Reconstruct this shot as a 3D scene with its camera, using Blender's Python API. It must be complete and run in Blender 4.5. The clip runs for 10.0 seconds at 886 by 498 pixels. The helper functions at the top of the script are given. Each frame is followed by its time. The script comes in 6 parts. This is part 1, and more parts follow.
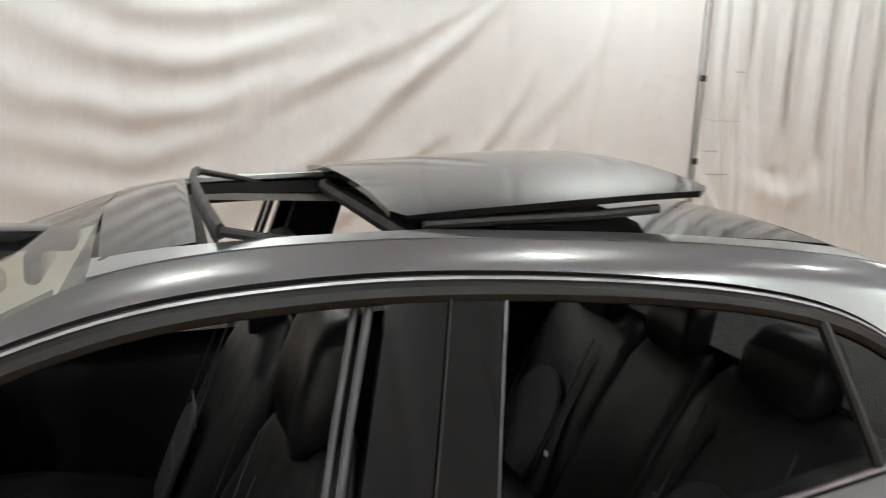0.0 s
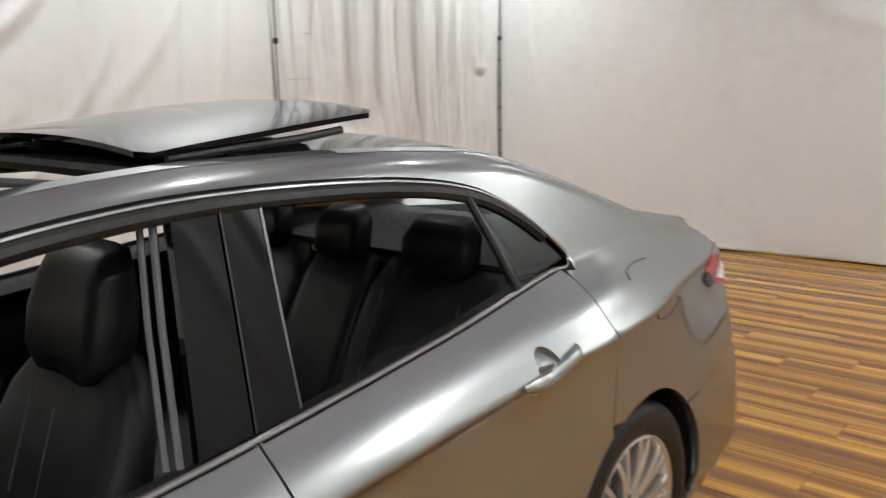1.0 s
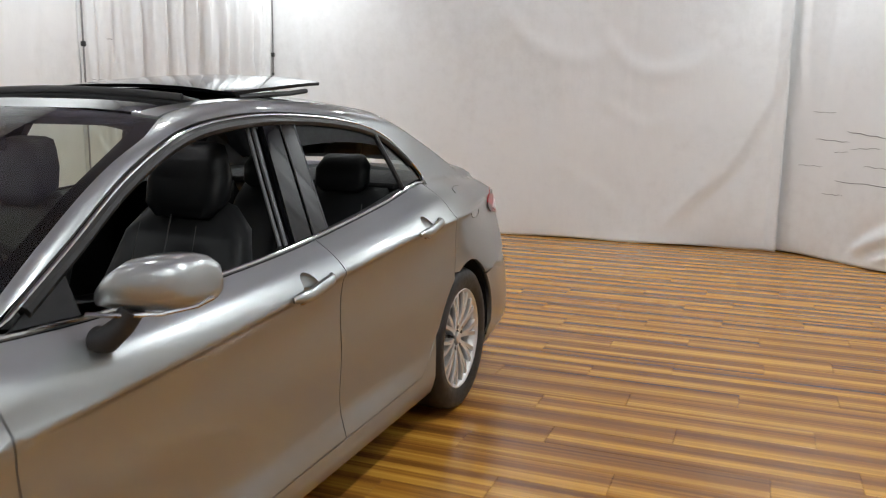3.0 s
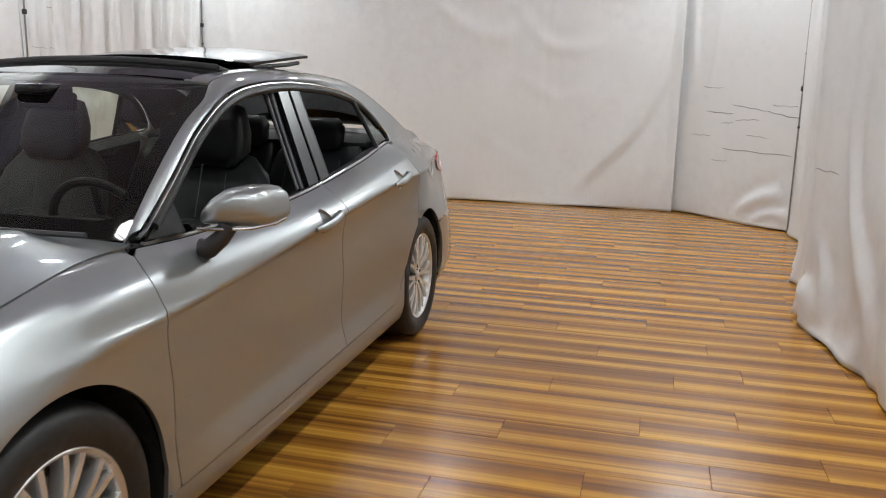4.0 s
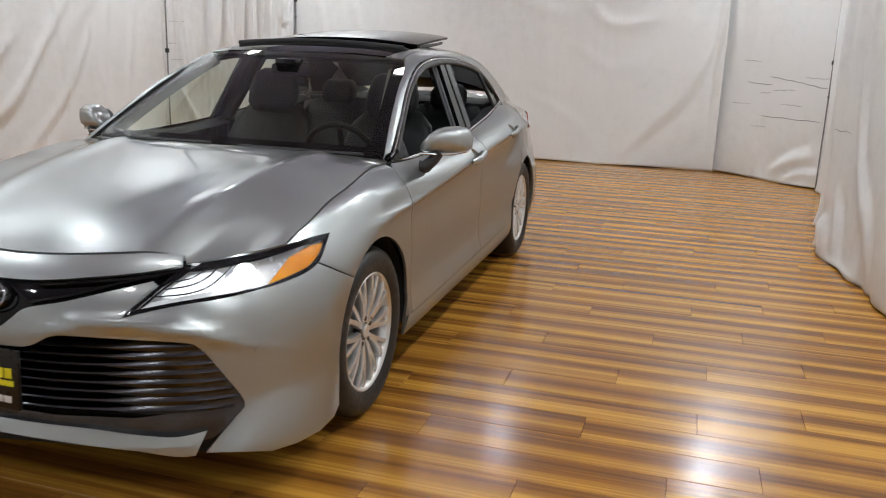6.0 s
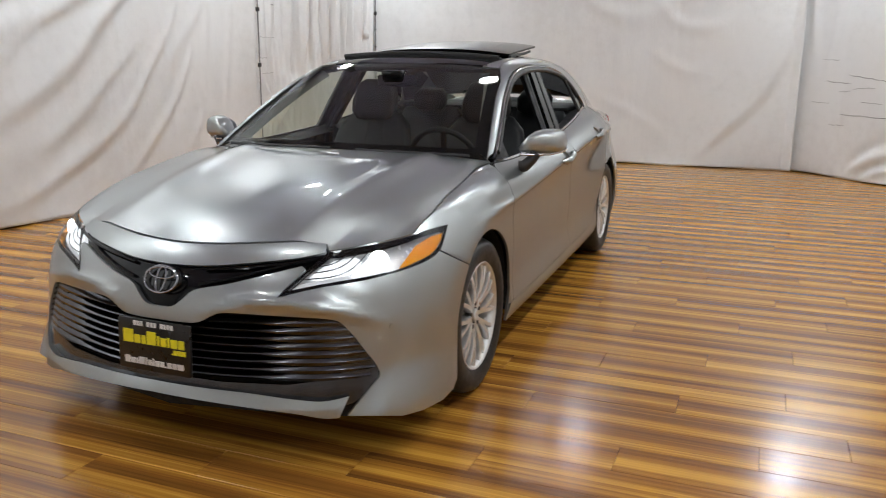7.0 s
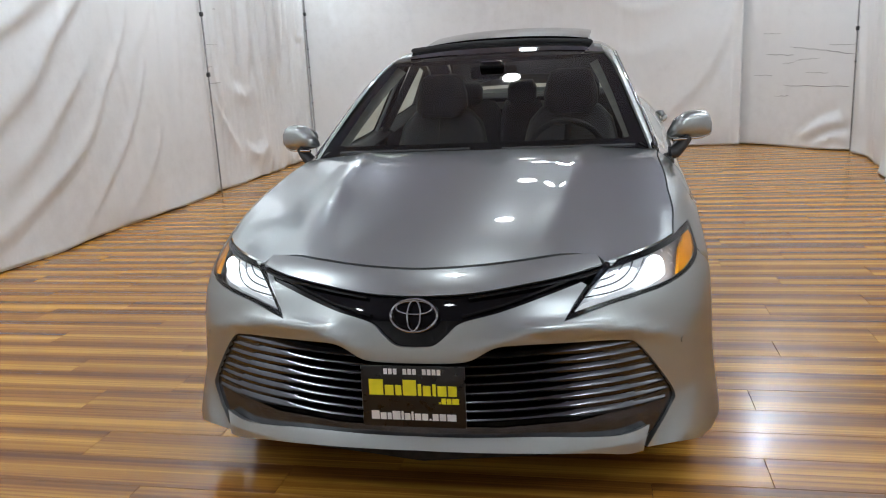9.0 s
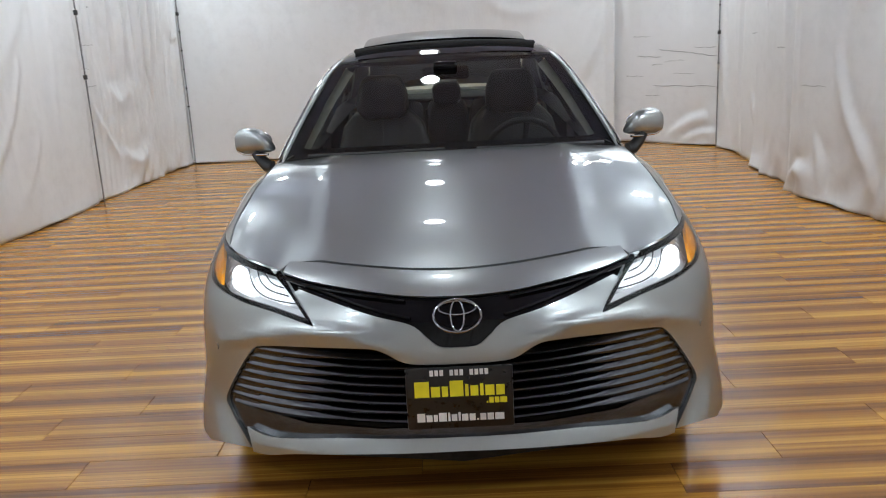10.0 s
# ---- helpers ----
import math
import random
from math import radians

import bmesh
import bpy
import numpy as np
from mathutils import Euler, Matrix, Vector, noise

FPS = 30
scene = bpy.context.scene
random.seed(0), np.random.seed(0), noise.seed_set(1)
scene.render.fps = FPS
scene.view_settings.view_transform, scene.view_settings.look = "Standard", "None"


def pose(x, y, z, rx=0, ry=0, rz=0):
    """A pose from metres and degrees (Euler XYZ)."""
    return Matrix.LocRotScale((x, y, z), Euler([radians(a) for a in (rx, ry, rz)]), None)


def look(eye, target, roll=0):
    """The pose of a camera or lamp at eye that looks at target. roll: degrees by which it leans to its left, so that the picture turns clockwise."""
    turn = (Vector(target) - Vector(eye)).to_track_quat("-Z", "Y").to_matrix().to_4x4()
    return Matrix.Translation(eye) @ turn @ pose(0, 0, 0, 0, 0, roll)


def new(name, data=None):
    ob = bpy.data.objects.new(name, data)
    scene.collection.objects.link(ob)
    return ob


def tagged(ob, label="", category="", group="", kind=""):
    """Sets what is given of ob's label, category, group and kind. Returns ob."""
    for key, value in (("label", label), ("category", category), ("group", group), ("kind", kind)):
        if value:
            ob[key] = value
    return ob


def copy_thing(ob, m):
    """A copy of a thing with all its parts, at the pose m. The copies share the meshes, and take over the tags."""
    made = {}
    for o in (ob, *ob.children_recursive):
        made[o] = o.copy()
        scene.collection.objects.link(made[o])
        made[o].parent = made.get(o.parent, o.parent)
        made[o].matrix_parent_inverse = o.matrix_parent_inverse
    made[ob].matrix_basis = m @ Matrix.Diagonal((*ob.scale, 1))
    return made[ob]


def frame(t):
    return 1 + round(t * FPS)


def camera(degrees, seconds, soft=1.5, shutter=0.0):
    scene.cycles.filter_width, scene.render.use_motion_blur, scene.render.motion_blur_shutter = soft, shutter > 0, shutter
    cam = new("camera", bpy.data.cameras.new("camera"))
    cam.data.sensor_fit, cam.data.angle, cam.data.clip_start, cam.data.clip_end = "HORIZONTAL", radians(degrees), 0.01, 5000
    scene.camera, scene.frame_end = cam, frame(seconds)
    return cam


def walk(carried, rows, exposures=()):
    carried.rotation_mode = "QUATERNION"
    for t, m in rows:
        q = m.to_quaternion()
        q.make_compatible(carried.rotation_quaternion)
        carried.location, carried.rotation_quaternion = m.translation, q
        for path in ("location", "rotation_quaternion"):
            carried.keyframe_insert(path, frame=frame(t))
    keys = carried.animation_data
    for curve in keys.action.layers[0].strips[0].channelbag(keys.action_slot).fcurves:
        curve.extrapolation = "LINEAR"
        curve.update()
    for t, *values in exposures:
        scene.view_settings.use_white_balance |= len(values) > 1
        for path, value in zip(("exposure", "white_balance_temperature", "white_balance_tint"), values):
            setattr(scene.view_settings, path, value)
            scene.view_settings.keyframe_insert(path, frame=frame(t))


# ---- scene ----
cam = camera(57.4, 10.0, soft=1.0, shutter=0.3)
PATH = [
    (0, (0.092, 1.71, 1.604), (-0.547, -0.153, 1.26), 3.2),
    (0.5, (0.22, 1.801, 1.579), (-0.829, 0.133, 1.238), -2.3),
    (1, (0.512, 1.853, 1.539), (-0.966, 0.565, 1.144), -1.2),
    (1.5, (0.833, 2.011, 1.528), (-0.791, 0.909, 1.144), 0.1),
    (2, (1.222, 2.044, 1.439), (-0.526, 1.13, 1.107), 0.4),
    (2.5, (1.613, 2.086, 1.389), (-0.178, 1.255, 1.073), -0.1),
    (3, (2.025, 2.116, 1.377), (0.188, 1.4, 1.041), 0.8),
    (3.2, (2.21, 2.097, 1.363), (0.349, 1.451, 1.018), 1.4),
    (4.3, (2.976, 2.019, 1.364), (1.072, 1.564, 0.955), 1.4),
    (4.5, (3.14, 1.984, 1.359), (1.234, 1.541, 0.946), 1.5),
    (5, (3.494, 1.979, 1.384), (1.595, 1.526, 0.951), 1.9),
    (5.5, (3.837, 2.004, 1.384), (1.954, 1.502, 0.935), 2.0),
    (5.7, (3.978, 1.99, 1.387), (2.104, 1.464, 0.927), 2.1),
    (6.8, (4.513, 1.958, 1.421), (2.684, 1.3, 0.949), 1.0),
    (7, (4.54, 1.922, 1.405), (2.726, 1.216, 0.944), 0.5),
    (7.5, (4.624, 1.609, 1.397), (2.827, 0.86, 0.939), -1.3),
    (8, (4.601, 1.274, 1.388), (2.791, 0.567, 0.916), -3.0),
    (8.5, (4.576, 0.909, 1.376), (2.718, 0.345, 0.898), -3.5),
    (9, (4.546, 0.553, 1.379), (2.641, 0.161, 0.912), -3.1),
    (9.5, (4.495, 0.21, 1.384), (2.556, 0.025, 0.933), -2.6),
    (10, (4.593, 0.001, 1.397), (2.652, -0.027, 0.917), -3.0),
]
walk(cam, [(t, look(eye, target, roll)) for t, eye, target, roll in PATH], [(0.0, 0.0, 6950, 9.0), (1.0, 0.0, 6850, 9.5), (1.6, 0.0, 6700, 10.0), (2.5, 0.0, 6600, 10.0), (8.0, 0.0, 6450, 9.5), (9.0, 0.0, 6200, 8.5), (10.0, 0.0, 6150, 8.0)])

# ---------------------------------------------------------------- light
world = bpy.data.worlds.new("world")
scene.world = world
world.use_nodes = True
world.node_tree.nodes["Background"].inputs[0].default_value = (0.5, 0.52, 0.6, 1)
world.node_tree.nodes["Background"].inputs[1].default_value = 0.02
ROOM_H = 4.3
LAMPS = [(x, y) for x in (-6.1, -3.0, -0.2, 2.6, 5.4) for y in (-2.85, 2.60)] + [(x, -0.2) for x in (-6.2, -4.0, -1.8, 0.4, 2.6, 4.8)]
for lx, ly in LAMPS:
    lamp_data = bpy.data.lights.new("high_bay", "AREA")
    lamp_data.shape, lamp_data.size = "DISK", 0.23
    lamp_data.energy, lamp_data.color = ((14.0 if lx < -5 else 5.2) if abs(ly) < 1 else 51.5), (0.915, 0.97, 1.0)
    lamp_light = new("high_bay_light", lamp_data)
    lamp_light.matrix_world = pose(lx, ly, ROOM_H - 0.36, 0 if abs(ly) < 1 else math.copysign(26, ly))


# ---------------------------------------------------------------- materials
class Mat:
    """A node material with a few short ways to wire it."""

    def __init__(self, name, colour=(0.5, 0.5, 0.5), rough=0.5, metal=0.0, **more):
        self.m = bpy.data.materials.new(name)
        self.m.use_nodes = True
        self.t = self.m.node_tree
        self.b = self.t.nodes["Principled BSDF"]
        self.b.inputs["Base Color"].default_value = (*colour, 1)
        self.b.inputs["Roughness"].default_value = rough
        self.b.inputs["Metallic"].default_value = metal
        for key, value in more.items():
            self.b.inputs[key.replace("_", " ")].default_value = value

    def n(self, kind, **values):
        node = self.t.nodes.new(kind)
        for key, value in values.items():
            if key == "operation":
                node.operation = value
            elif key == "data_type":
                node.data_type = value
            elif key == "noise_dimensions":
                node.noise_dimensions = value
            else:
                node.inputs[int(key[1:]) if key[0] == "i" and key[1:].isdigit() else key.replace("_", " ")].default_value = value
        return node

    def link(self, a, b):
        self.t.links.new(a, b)

    def coords(self, scale=(1, 1, 1), kind="Object"):
        c = self.n("ShaderNodeTexCoord")
        mp = self.n("ShaderNodeMapping")
        mp.inputs["Scale"].default_value = scale
        self.link(c.outputs[kind], mp.inputs[0])
        return mp.outputs[0]

    def noise(self, vec, scale, detail=3.0, rough=0.55):
        n = self.n("ShaderNodeTexNoise", Scale=scale, Detail=detail, Roughness=rough)
        self.link(vec, n.inputs["Vector"])
        return n.outputs["Fac"]

    def ramp(self, fac, stops):
        r = self.n("ShaderNodeValToRGB")
        el = r.color_ramp.elements
        while len(el) < len(stops):
            el.new(0.5)
        for e, (p, c) in zip(el, stops):
            e.position, e.color = p, (*c, 1)
        self.link(fac, r.inputs[0])
        return r.outputs[0]

    def spread(self, fac, lo, hi, a=0.3, b=0.7):
        r = self.n("ShaderNodeMapRange")
        for k, v in zip(range(1, 5), (a, b, lo, hi)):
            r.inputs[k].default_value = v
        self.link(fac, r.inputs[0])
        return r.outputs[0]

    def bump(self, height, strength=0.2, dist=0.002, base=None):
        b = self.n("ShaderNodeBump", Strength=strength, Distance=dist)
        self.link(height, b.inputs["Height"])
        if base is not None:
            self.link(base, b.inputs["Normal"])
        self.link(b.outputs[0], self.b.inputs["Normal"])
        return b.outputs[0]

    def to(self, out, socket):
        self.link(out, self.b.inputs[socket])


def simple(name, colour, rough, metal=0.0, vary=0.12, scale=18.0, grain=0.05, **more):
    m = Mat(name, colour, rough, metal, **more)
    v = m.coords()
    f = m.noise(v, scale, 4)
    m.to(m.ramp(f, [(0.3, tuple(c * (1 - vary) for c in colour)), (0.7, tuple(min(1, c * (1 + vary)) for c in colour))]), "Base Color")
    m.to(m.spread(m.noise(v, scale * 2.3, 3), max(0.02, rough * 0.85), min(1, rough * 1.15)), "Roughness")
    if grain:
        m.bump(m.noise(v, 900, 2), grain, 0.001)
    return m.m


def paint():
    """Silver metallic: fine flakes under a clear coat."""
    m = Mat("silver_paint", (0.40, 0.41, 0.425), 0.29, 0.84, Coat_Weight=1.0, Coat_Roughness=0.006, Coat_IOR=1.6)
    m.b.inputs["Specular Tint"].default_value = (0.24, 0.24, 0.25, 1)
    v = m.coords()
    f = m.noise(v, 1400, 1)
    m.to(m.ramp(f, [(0.3, (0.350, 0.374, 0.370)), (0.7, (0.412, 0.435, 0.430))]), "Base Color")
    b = m.n("ShaderNodeBump", Strength=0.02, Distance=0.0004)
    m.link(f, b.inputs["Height"])
    m.link(b.outputs[0], m.b.inputs["Normal"])
    return m.m


def glass(name, tint, gloss=0.0):
    m = bpy.data.materials.new(name)
    m.use_nodes = True
    t = m.node_tree
    t.nodes.clear()
    out, mix = t.nodes.new("ShaderNodeOutputMaterial"), t.nodes.new("ShaderNodeMixShader")
    see, shine, fr = t.nodes.new("ShaderNodeBsdfTransparent"), t.nodes.new("ShaderNodeBsdfGlossy"), t.nodes.new("ShaderNodeFresnel")
    see.inputs[0].default_value = (*tint, 1)
    shine.inputs["Roughness"].default_value = 0.015
    fr.inputs[0].default_value = 1.5
    for a, b in ((fr.outputs[0], mix.inputs[0]), (see.outputs[0], mix.inputs[1]), (shine.outputs[0], mix.inputs[2]), (mix.outputs[0], out.inputs[0])):
        t.links.new(a, b)
    return m


def lit(name, colour, strength):
    m = Mat(name, (0.8, 0.8, 0.8), 0.3)
    m.b.inputs["Emission Color"].default_value = (*colour, 1)
    m.b.inputs["Emission Strength"].default_value = strength
    return m.m


def leather():
    m = Mat("black_leather", (0.012, 0.012, 0.013), 0.45, Specular_IOR_Level=0.28)
    v = m.coords()
    m.to(m.ramp(m.noise(v, 7, 4), [(0.3, (0.009, 0.0096, 0.010)), (0.7, (0.016, 0.017, 0.018))]), "Base Color")
    m.to(m.spread(m.noise(v, 12, 3), 0.36, 0.5), "Roughness")
    m.bump(m.noise(v, 220, 2), 0.03, 0.001)
    return m.m


def cloth():
    m = Mat("white_curtain_cloth", (0.78, 0.775, 0.76), 0.55)
    v = m.coords()
    big = m.noise(v, 0.55, 4, 0.6)
    fine = m.noise(v, 9, 5, 0.65)
    mx = m.n("ShaderNodeMix", data_type="FLOAT")
    mx.inputs[0].default_value = 0.4
    m.link(big, mx.inputs[2]), m.link(fine, mx.inputs[3])
    m.to(m.ramp(mx.outputs[0], [(0.30, (0.685, 0.69, 0.685)), (0.5, (0.765, 0.775, 0.775)), (0.75, (0.80, 0.81, 0.81))]), "Base Color")
    weave = m.noise(v, 700, 2)
    crease = m.noise(m.coords((5.0, 5.0, 1.6)), 2.2, 5, 0.6)
    b1 = m.n("ShaderNodeBump", Strength=0.22, Distance=0.02)
    m.link(crease, b1.inputs["Height"])
    m.bump(weave, 0.15, 0.001, b1.outputs[0])
    return m.m


def wood():
    """Laminate: each board printed with three narrow strips of brown and honey, broken along their length."""
    m = Mat("wood_laminate", (0.3, 0.15, 0.05), 0.28, Specular_IOR_Level=0.42)
    at = m.n("ShaderNodeAttribute")
    at.attribute_name = "board"
    v = at.outputs["Vector"]
    sep = m.n("ShaderNodeSeparateXYZ")
    m.link(v, sep.inputs[0])
    info = m.n("ShaderNodeObjectInfo")
    def mth(op, a, b=None, c=None):
        n = m.n("ShaderNodeMath", operation=op)
        for k, q in enumerate((a, b, c)):
            if q is None:
                continue
            if isinstance(q, (int, float)):
                n.inputs[k].default_value = q
            else:
                m.link(q, n.inputs[k])
        return n.outputs[0]
    u, w = sep.outputs[0], sep.outputs[1]
    rnd = mth("ADD", sep.outputs[2], info.outputs["Random"])
    strip = mth("FLOOR", mth("MULTIPLY", u, 4.0))
    key = mth("ADD", mth("MULTIPLY", strip, 7.31), mth("MULTIPLY", rnd, 91.7))
    wn0 = m.n("ShaderNodeTexWhiteNoise", noise_dimensions="1D")
    m.link(key, wn0.inputs["W"])
    seg = mth("FLOOR", mth("ADD", mth("MULTIPLY", w, 0.0), mth("MULTIPLY", wn0.outputs["Value"], 5.0)))
    wn = m.n("ShaderNodeTexWhiteNoise", noise_dimensions="2D")
    cb = m.n("ShaderNodeCombineXYZ")
    m.link(key, cb.inputs[0]), m.link(seg, cb.inputs[1])
    m.link(cb.outputs[0], wn.inputs["Vector"])
    wave = mth("MULTIPLY_ADD", mth("COSINE", mth("MULTIPLY_ADD", u, 6.2832, mth("MULTIPLY_ADD", wn0.outputs["Value"], 0.9, mth("MULTIPLY", rnd, 2.4)))), 0.5, 0.5)
    tone = mth("ADD", mth("MULTIPLY", wave, 0.62), mth("MULTIPLY", wn.outputs["Value"], 0.38))
    gv = m.n("ShaderNodeCombineXYZ")
    m.link(mth("MULTIPLY", u, 0.19 * 34), gv.inputs[0]), m.link(mth("MULTIPLY", w, 0.22), gv.inputs[1]), m.link(mth("ADD", key, mth("MULTIPLY", seg, 3.7)), gv.inputs[2])
    streak = m.noise(gv.outputs[0], 1.6, 5, 0.62)
    gv2 = m.n("ShaderNodeCombineXYZ")
    m.link(mth("MULTIPLY", u, 0.19 * 160), gv2.inputs[0]), m.link(mth("MULTIPLY", w, 5.0), gv2.inputs[1]), m.link(key, gv2.inputs[2])
    fine = m.noise(gv2.outputs[0], 1.0, 4, 0.6)
    val = mth("ADD", mth("ADD", mth("MULTIPLY", tone, 0.50), mth("MULTIPLY", streak, 0.84)), mth("MULTIPLY", fine, 0.16))
    m.to(m.ramp(val, [(0.46, (0.145, 0.056, 0.013)), (0.66, (0.26, 0.104, 0.018)), (0.84, (0.43, 0.195, 0.027)), (1.0, (0.62, 0.320, 0.046))]), "Base Color")
    m.to(m.spread(fine, 0.15, 0.25), "Roughness")
    m.bump(fine, 0.10, 0.001)
    return m.m


PAINT, CHROME = paint(), simple("chrome_trim", (0.50, 0.50, 0.51), 0.10, 1.0, vary=0.04, grain=0)
DARKCHROME = simple("dark_chrome", (0.095, 0.095, 0.102), 0.20, 1.0, grain=0)
BADGECHROME = simple("badge_chrome", (0.36, 0.36, 0.38), 0.12, 1.0, vary=0.04, grain=0)
GLOSSBLACK = simple("gloss_black", (0.005, 0.005, 0.006), 0.04, 0, grain=0, Specular_IOR_Level=0.28)
BLACKPLASTIC = simple("black_plastic", (0.022, 0.022, 0.023), 0.5, grain=0.2)
RUBBER = simple("tyre_rubber", (0.009, 0.009, 0.009), 0.5, grain=0.15)
CHANNEL = simple("grey_rubber", (0.10, 0.10, 0.105), 0.4)
STITCH = simple("grey_thread", (0.055, 0.055, 0.055), 0.7)
INSERT = simple("perforated_leather", (0.026, 0.027, 0.028), 0.6, vary=0.15, scale=40, grain=0.2)
SEAL = simple("rubber_seal", (0.012, 0.012, 0.012), 0.45)
UNDER = simple("inner_body", (0.008, 0.008, 0.008), 0.8)
LEATHER = leather()
PLATEBLACK = simple("plate_black", (0.006, 0.006, 0.007), 0.3, grain=0)
TRIM = simple("dark_trim", (0.010, 0.010, 0.011), 0.55, grain=0.2, Specular_IOR_Level=0.3)
HEADLINER = simple("headliner_cloth", (0.30, 0.29, 0.27), 0.9, grain=0.3)
ALLOY = simple("machined_alloy", (0.72, 0.72, 0.71), 0.32, 0.8, vary=0.05, grain=0.02)
STEEL = simple("brake_steel", (0.14, 0.135, 0.13), 0.4, 0.9)
CLOTH, WOOD = cloth(), wood()
REFLECTOR = simple("lamp_reflector", (0.90, 0.91, 0.93), 0.25, 0.4, grain=0)
CREASE = simple("crease_dark_grey", (0.07, 0.066, 0.062), 0.9)
WINDSHIELD, DARKGLASS, CLEAR = glass("windshield_glass", (0.60, 0.65, 0.55)), glass("tinted_glass", (0.30, 0.36, 0.33)), glass("clear_lens", (0.93, 0.94, 0.95))
ROOFGLASS = simple("black_roof_glass", (0.004, 0.004, 0.005), 0.05, 0, grain=0, Specular_IOR_Level=0.2)
AMBER = simple("amber_lens", (0.95, 0.35, 0.0005), 0.25, 0, grain=0, Specular_IOR_Level=0.3)
REDLENS = simple("red_lens", (0.42, 0.006, 0.012), 0.12, 0, grain=0, Specular_IOR_Level=0.4)
LAMPWHITE, LAMPINNER, LAMPDRL = lit("lamp_white", (0.93, 0.97, 1.0), 5.0), lit("lamp_inner", (0.93, 0.97, 1.0), 0.9), lit("lamp_drl", (0.93, 0.97, 1.0), 0.25)
LAMPRED = lit("lamp_red", (1.0, 0.05, 0.05), 1.6)
YELLOW = simple("yellow_print", (0.80, 0.72, 0.02), 0.5, grain=0)
WHITEPRINT = simple("white_print", (0.75, 0.75, 0.75), 0.5, grain=0)
WALLPAINT = simple("wall_paint", (0.55, 0.54, 0.56), 0.9, scale=3)
CEILPAINT = simple("ceiling_paint", (0.44, 0.43, 0.57), 0.9, scale=3)
GREYMETAL = simple("grey_metal", (0.22, 0.22, 0.22), 0.45, 0.6)
LAMPFACE = lit("lamp_face", (1.0, 0.97, 0.93), 14.0)


from mathutils.geometry import delaunay_2d_cdt


# ---------------------------------------------------------------- small tools
def spl(xs, ys):
    """A smooth curve through the points (xs, ys), held flat past its ends."""
    xs, ys = np.array(xs, float), np.array(ys, float)
    m = np.gradient(ys, xs)

    def f(x):
        x = np.clip(np.asarray(x, float), xs[0], xs[-1])
        i = np.clip(np.searchsorted(xs, x) - 1, 0, len(xs) - 2)
        h = xs[i + 1] - xs[i]
        t = (x - xs[i]) / h
        return ((1 + 2 * t) * (1 - t) ** 2 * ys[i] + t * (1 - t) ** 2 * h * m[i] + t * t * (3 - 2 * t) * ys[i + 1] + t * t * (t - 1) * h * m[i + 1])
    return f


def curve_pts(pts, n=8, closed=False):
    """A smooth run of points (2D or 3D) through pts."""
    p = [np.array(q, float) for q in pts]
    k = len(p)
    out = []
    for i in range(k if closed else k - 1):
        a, b = p[i], p[(i + 1) % k]
        pa = p[i - 1] if (closed or i > 0) else a
        pb = p[(i + 2) % k] if (closed or i + 2 < k) else b
        for j in range(n):
            t = j / n
            out.append(0.5 * (2 * a + (b - pa) * t + (2 * pa - 5 * a + 4 * b - pb) * t * t + (3 * a - pa - 3 * b + pb) * t ** 3))
    if not closed:
        out.append(p[-1])
    return out


def arc(cx, cz, r, a0, a1, n=24):
    return [(cx + r * math.cos(radians(a0 + (a1 - a0) * i / n)), cz + r * math.sin(radians(a0 + (a1 - a0) * i / n))) for i in range(n + 1)]


def place(name, data, material, parent=None, label=""):
    ob = new(name, data)
    if material is not None:
        data.materials.clear()
        data.materials.append(material)
    if parent is not None:
        ob.parent = parent
    if label:
        ob["label"] = label
    return ob


def part(name, bm, material, parent=None, label="", smooth=35):
    """Links a bmesh as one mesh object, under parent where one is given."""
    me = bpy.data.meshes.new(name)
    if smooth:
        for f in bm.faces:
            f.smooth = True
        for e in bm.edges:
            if len(e.link_faces) == 2 and e.calc_face_angle(0) > radians(smooth):
                e.smooth = False
    bm.to_mesh(me)
    bm.free()
    return place(name, me, material, parent, label)


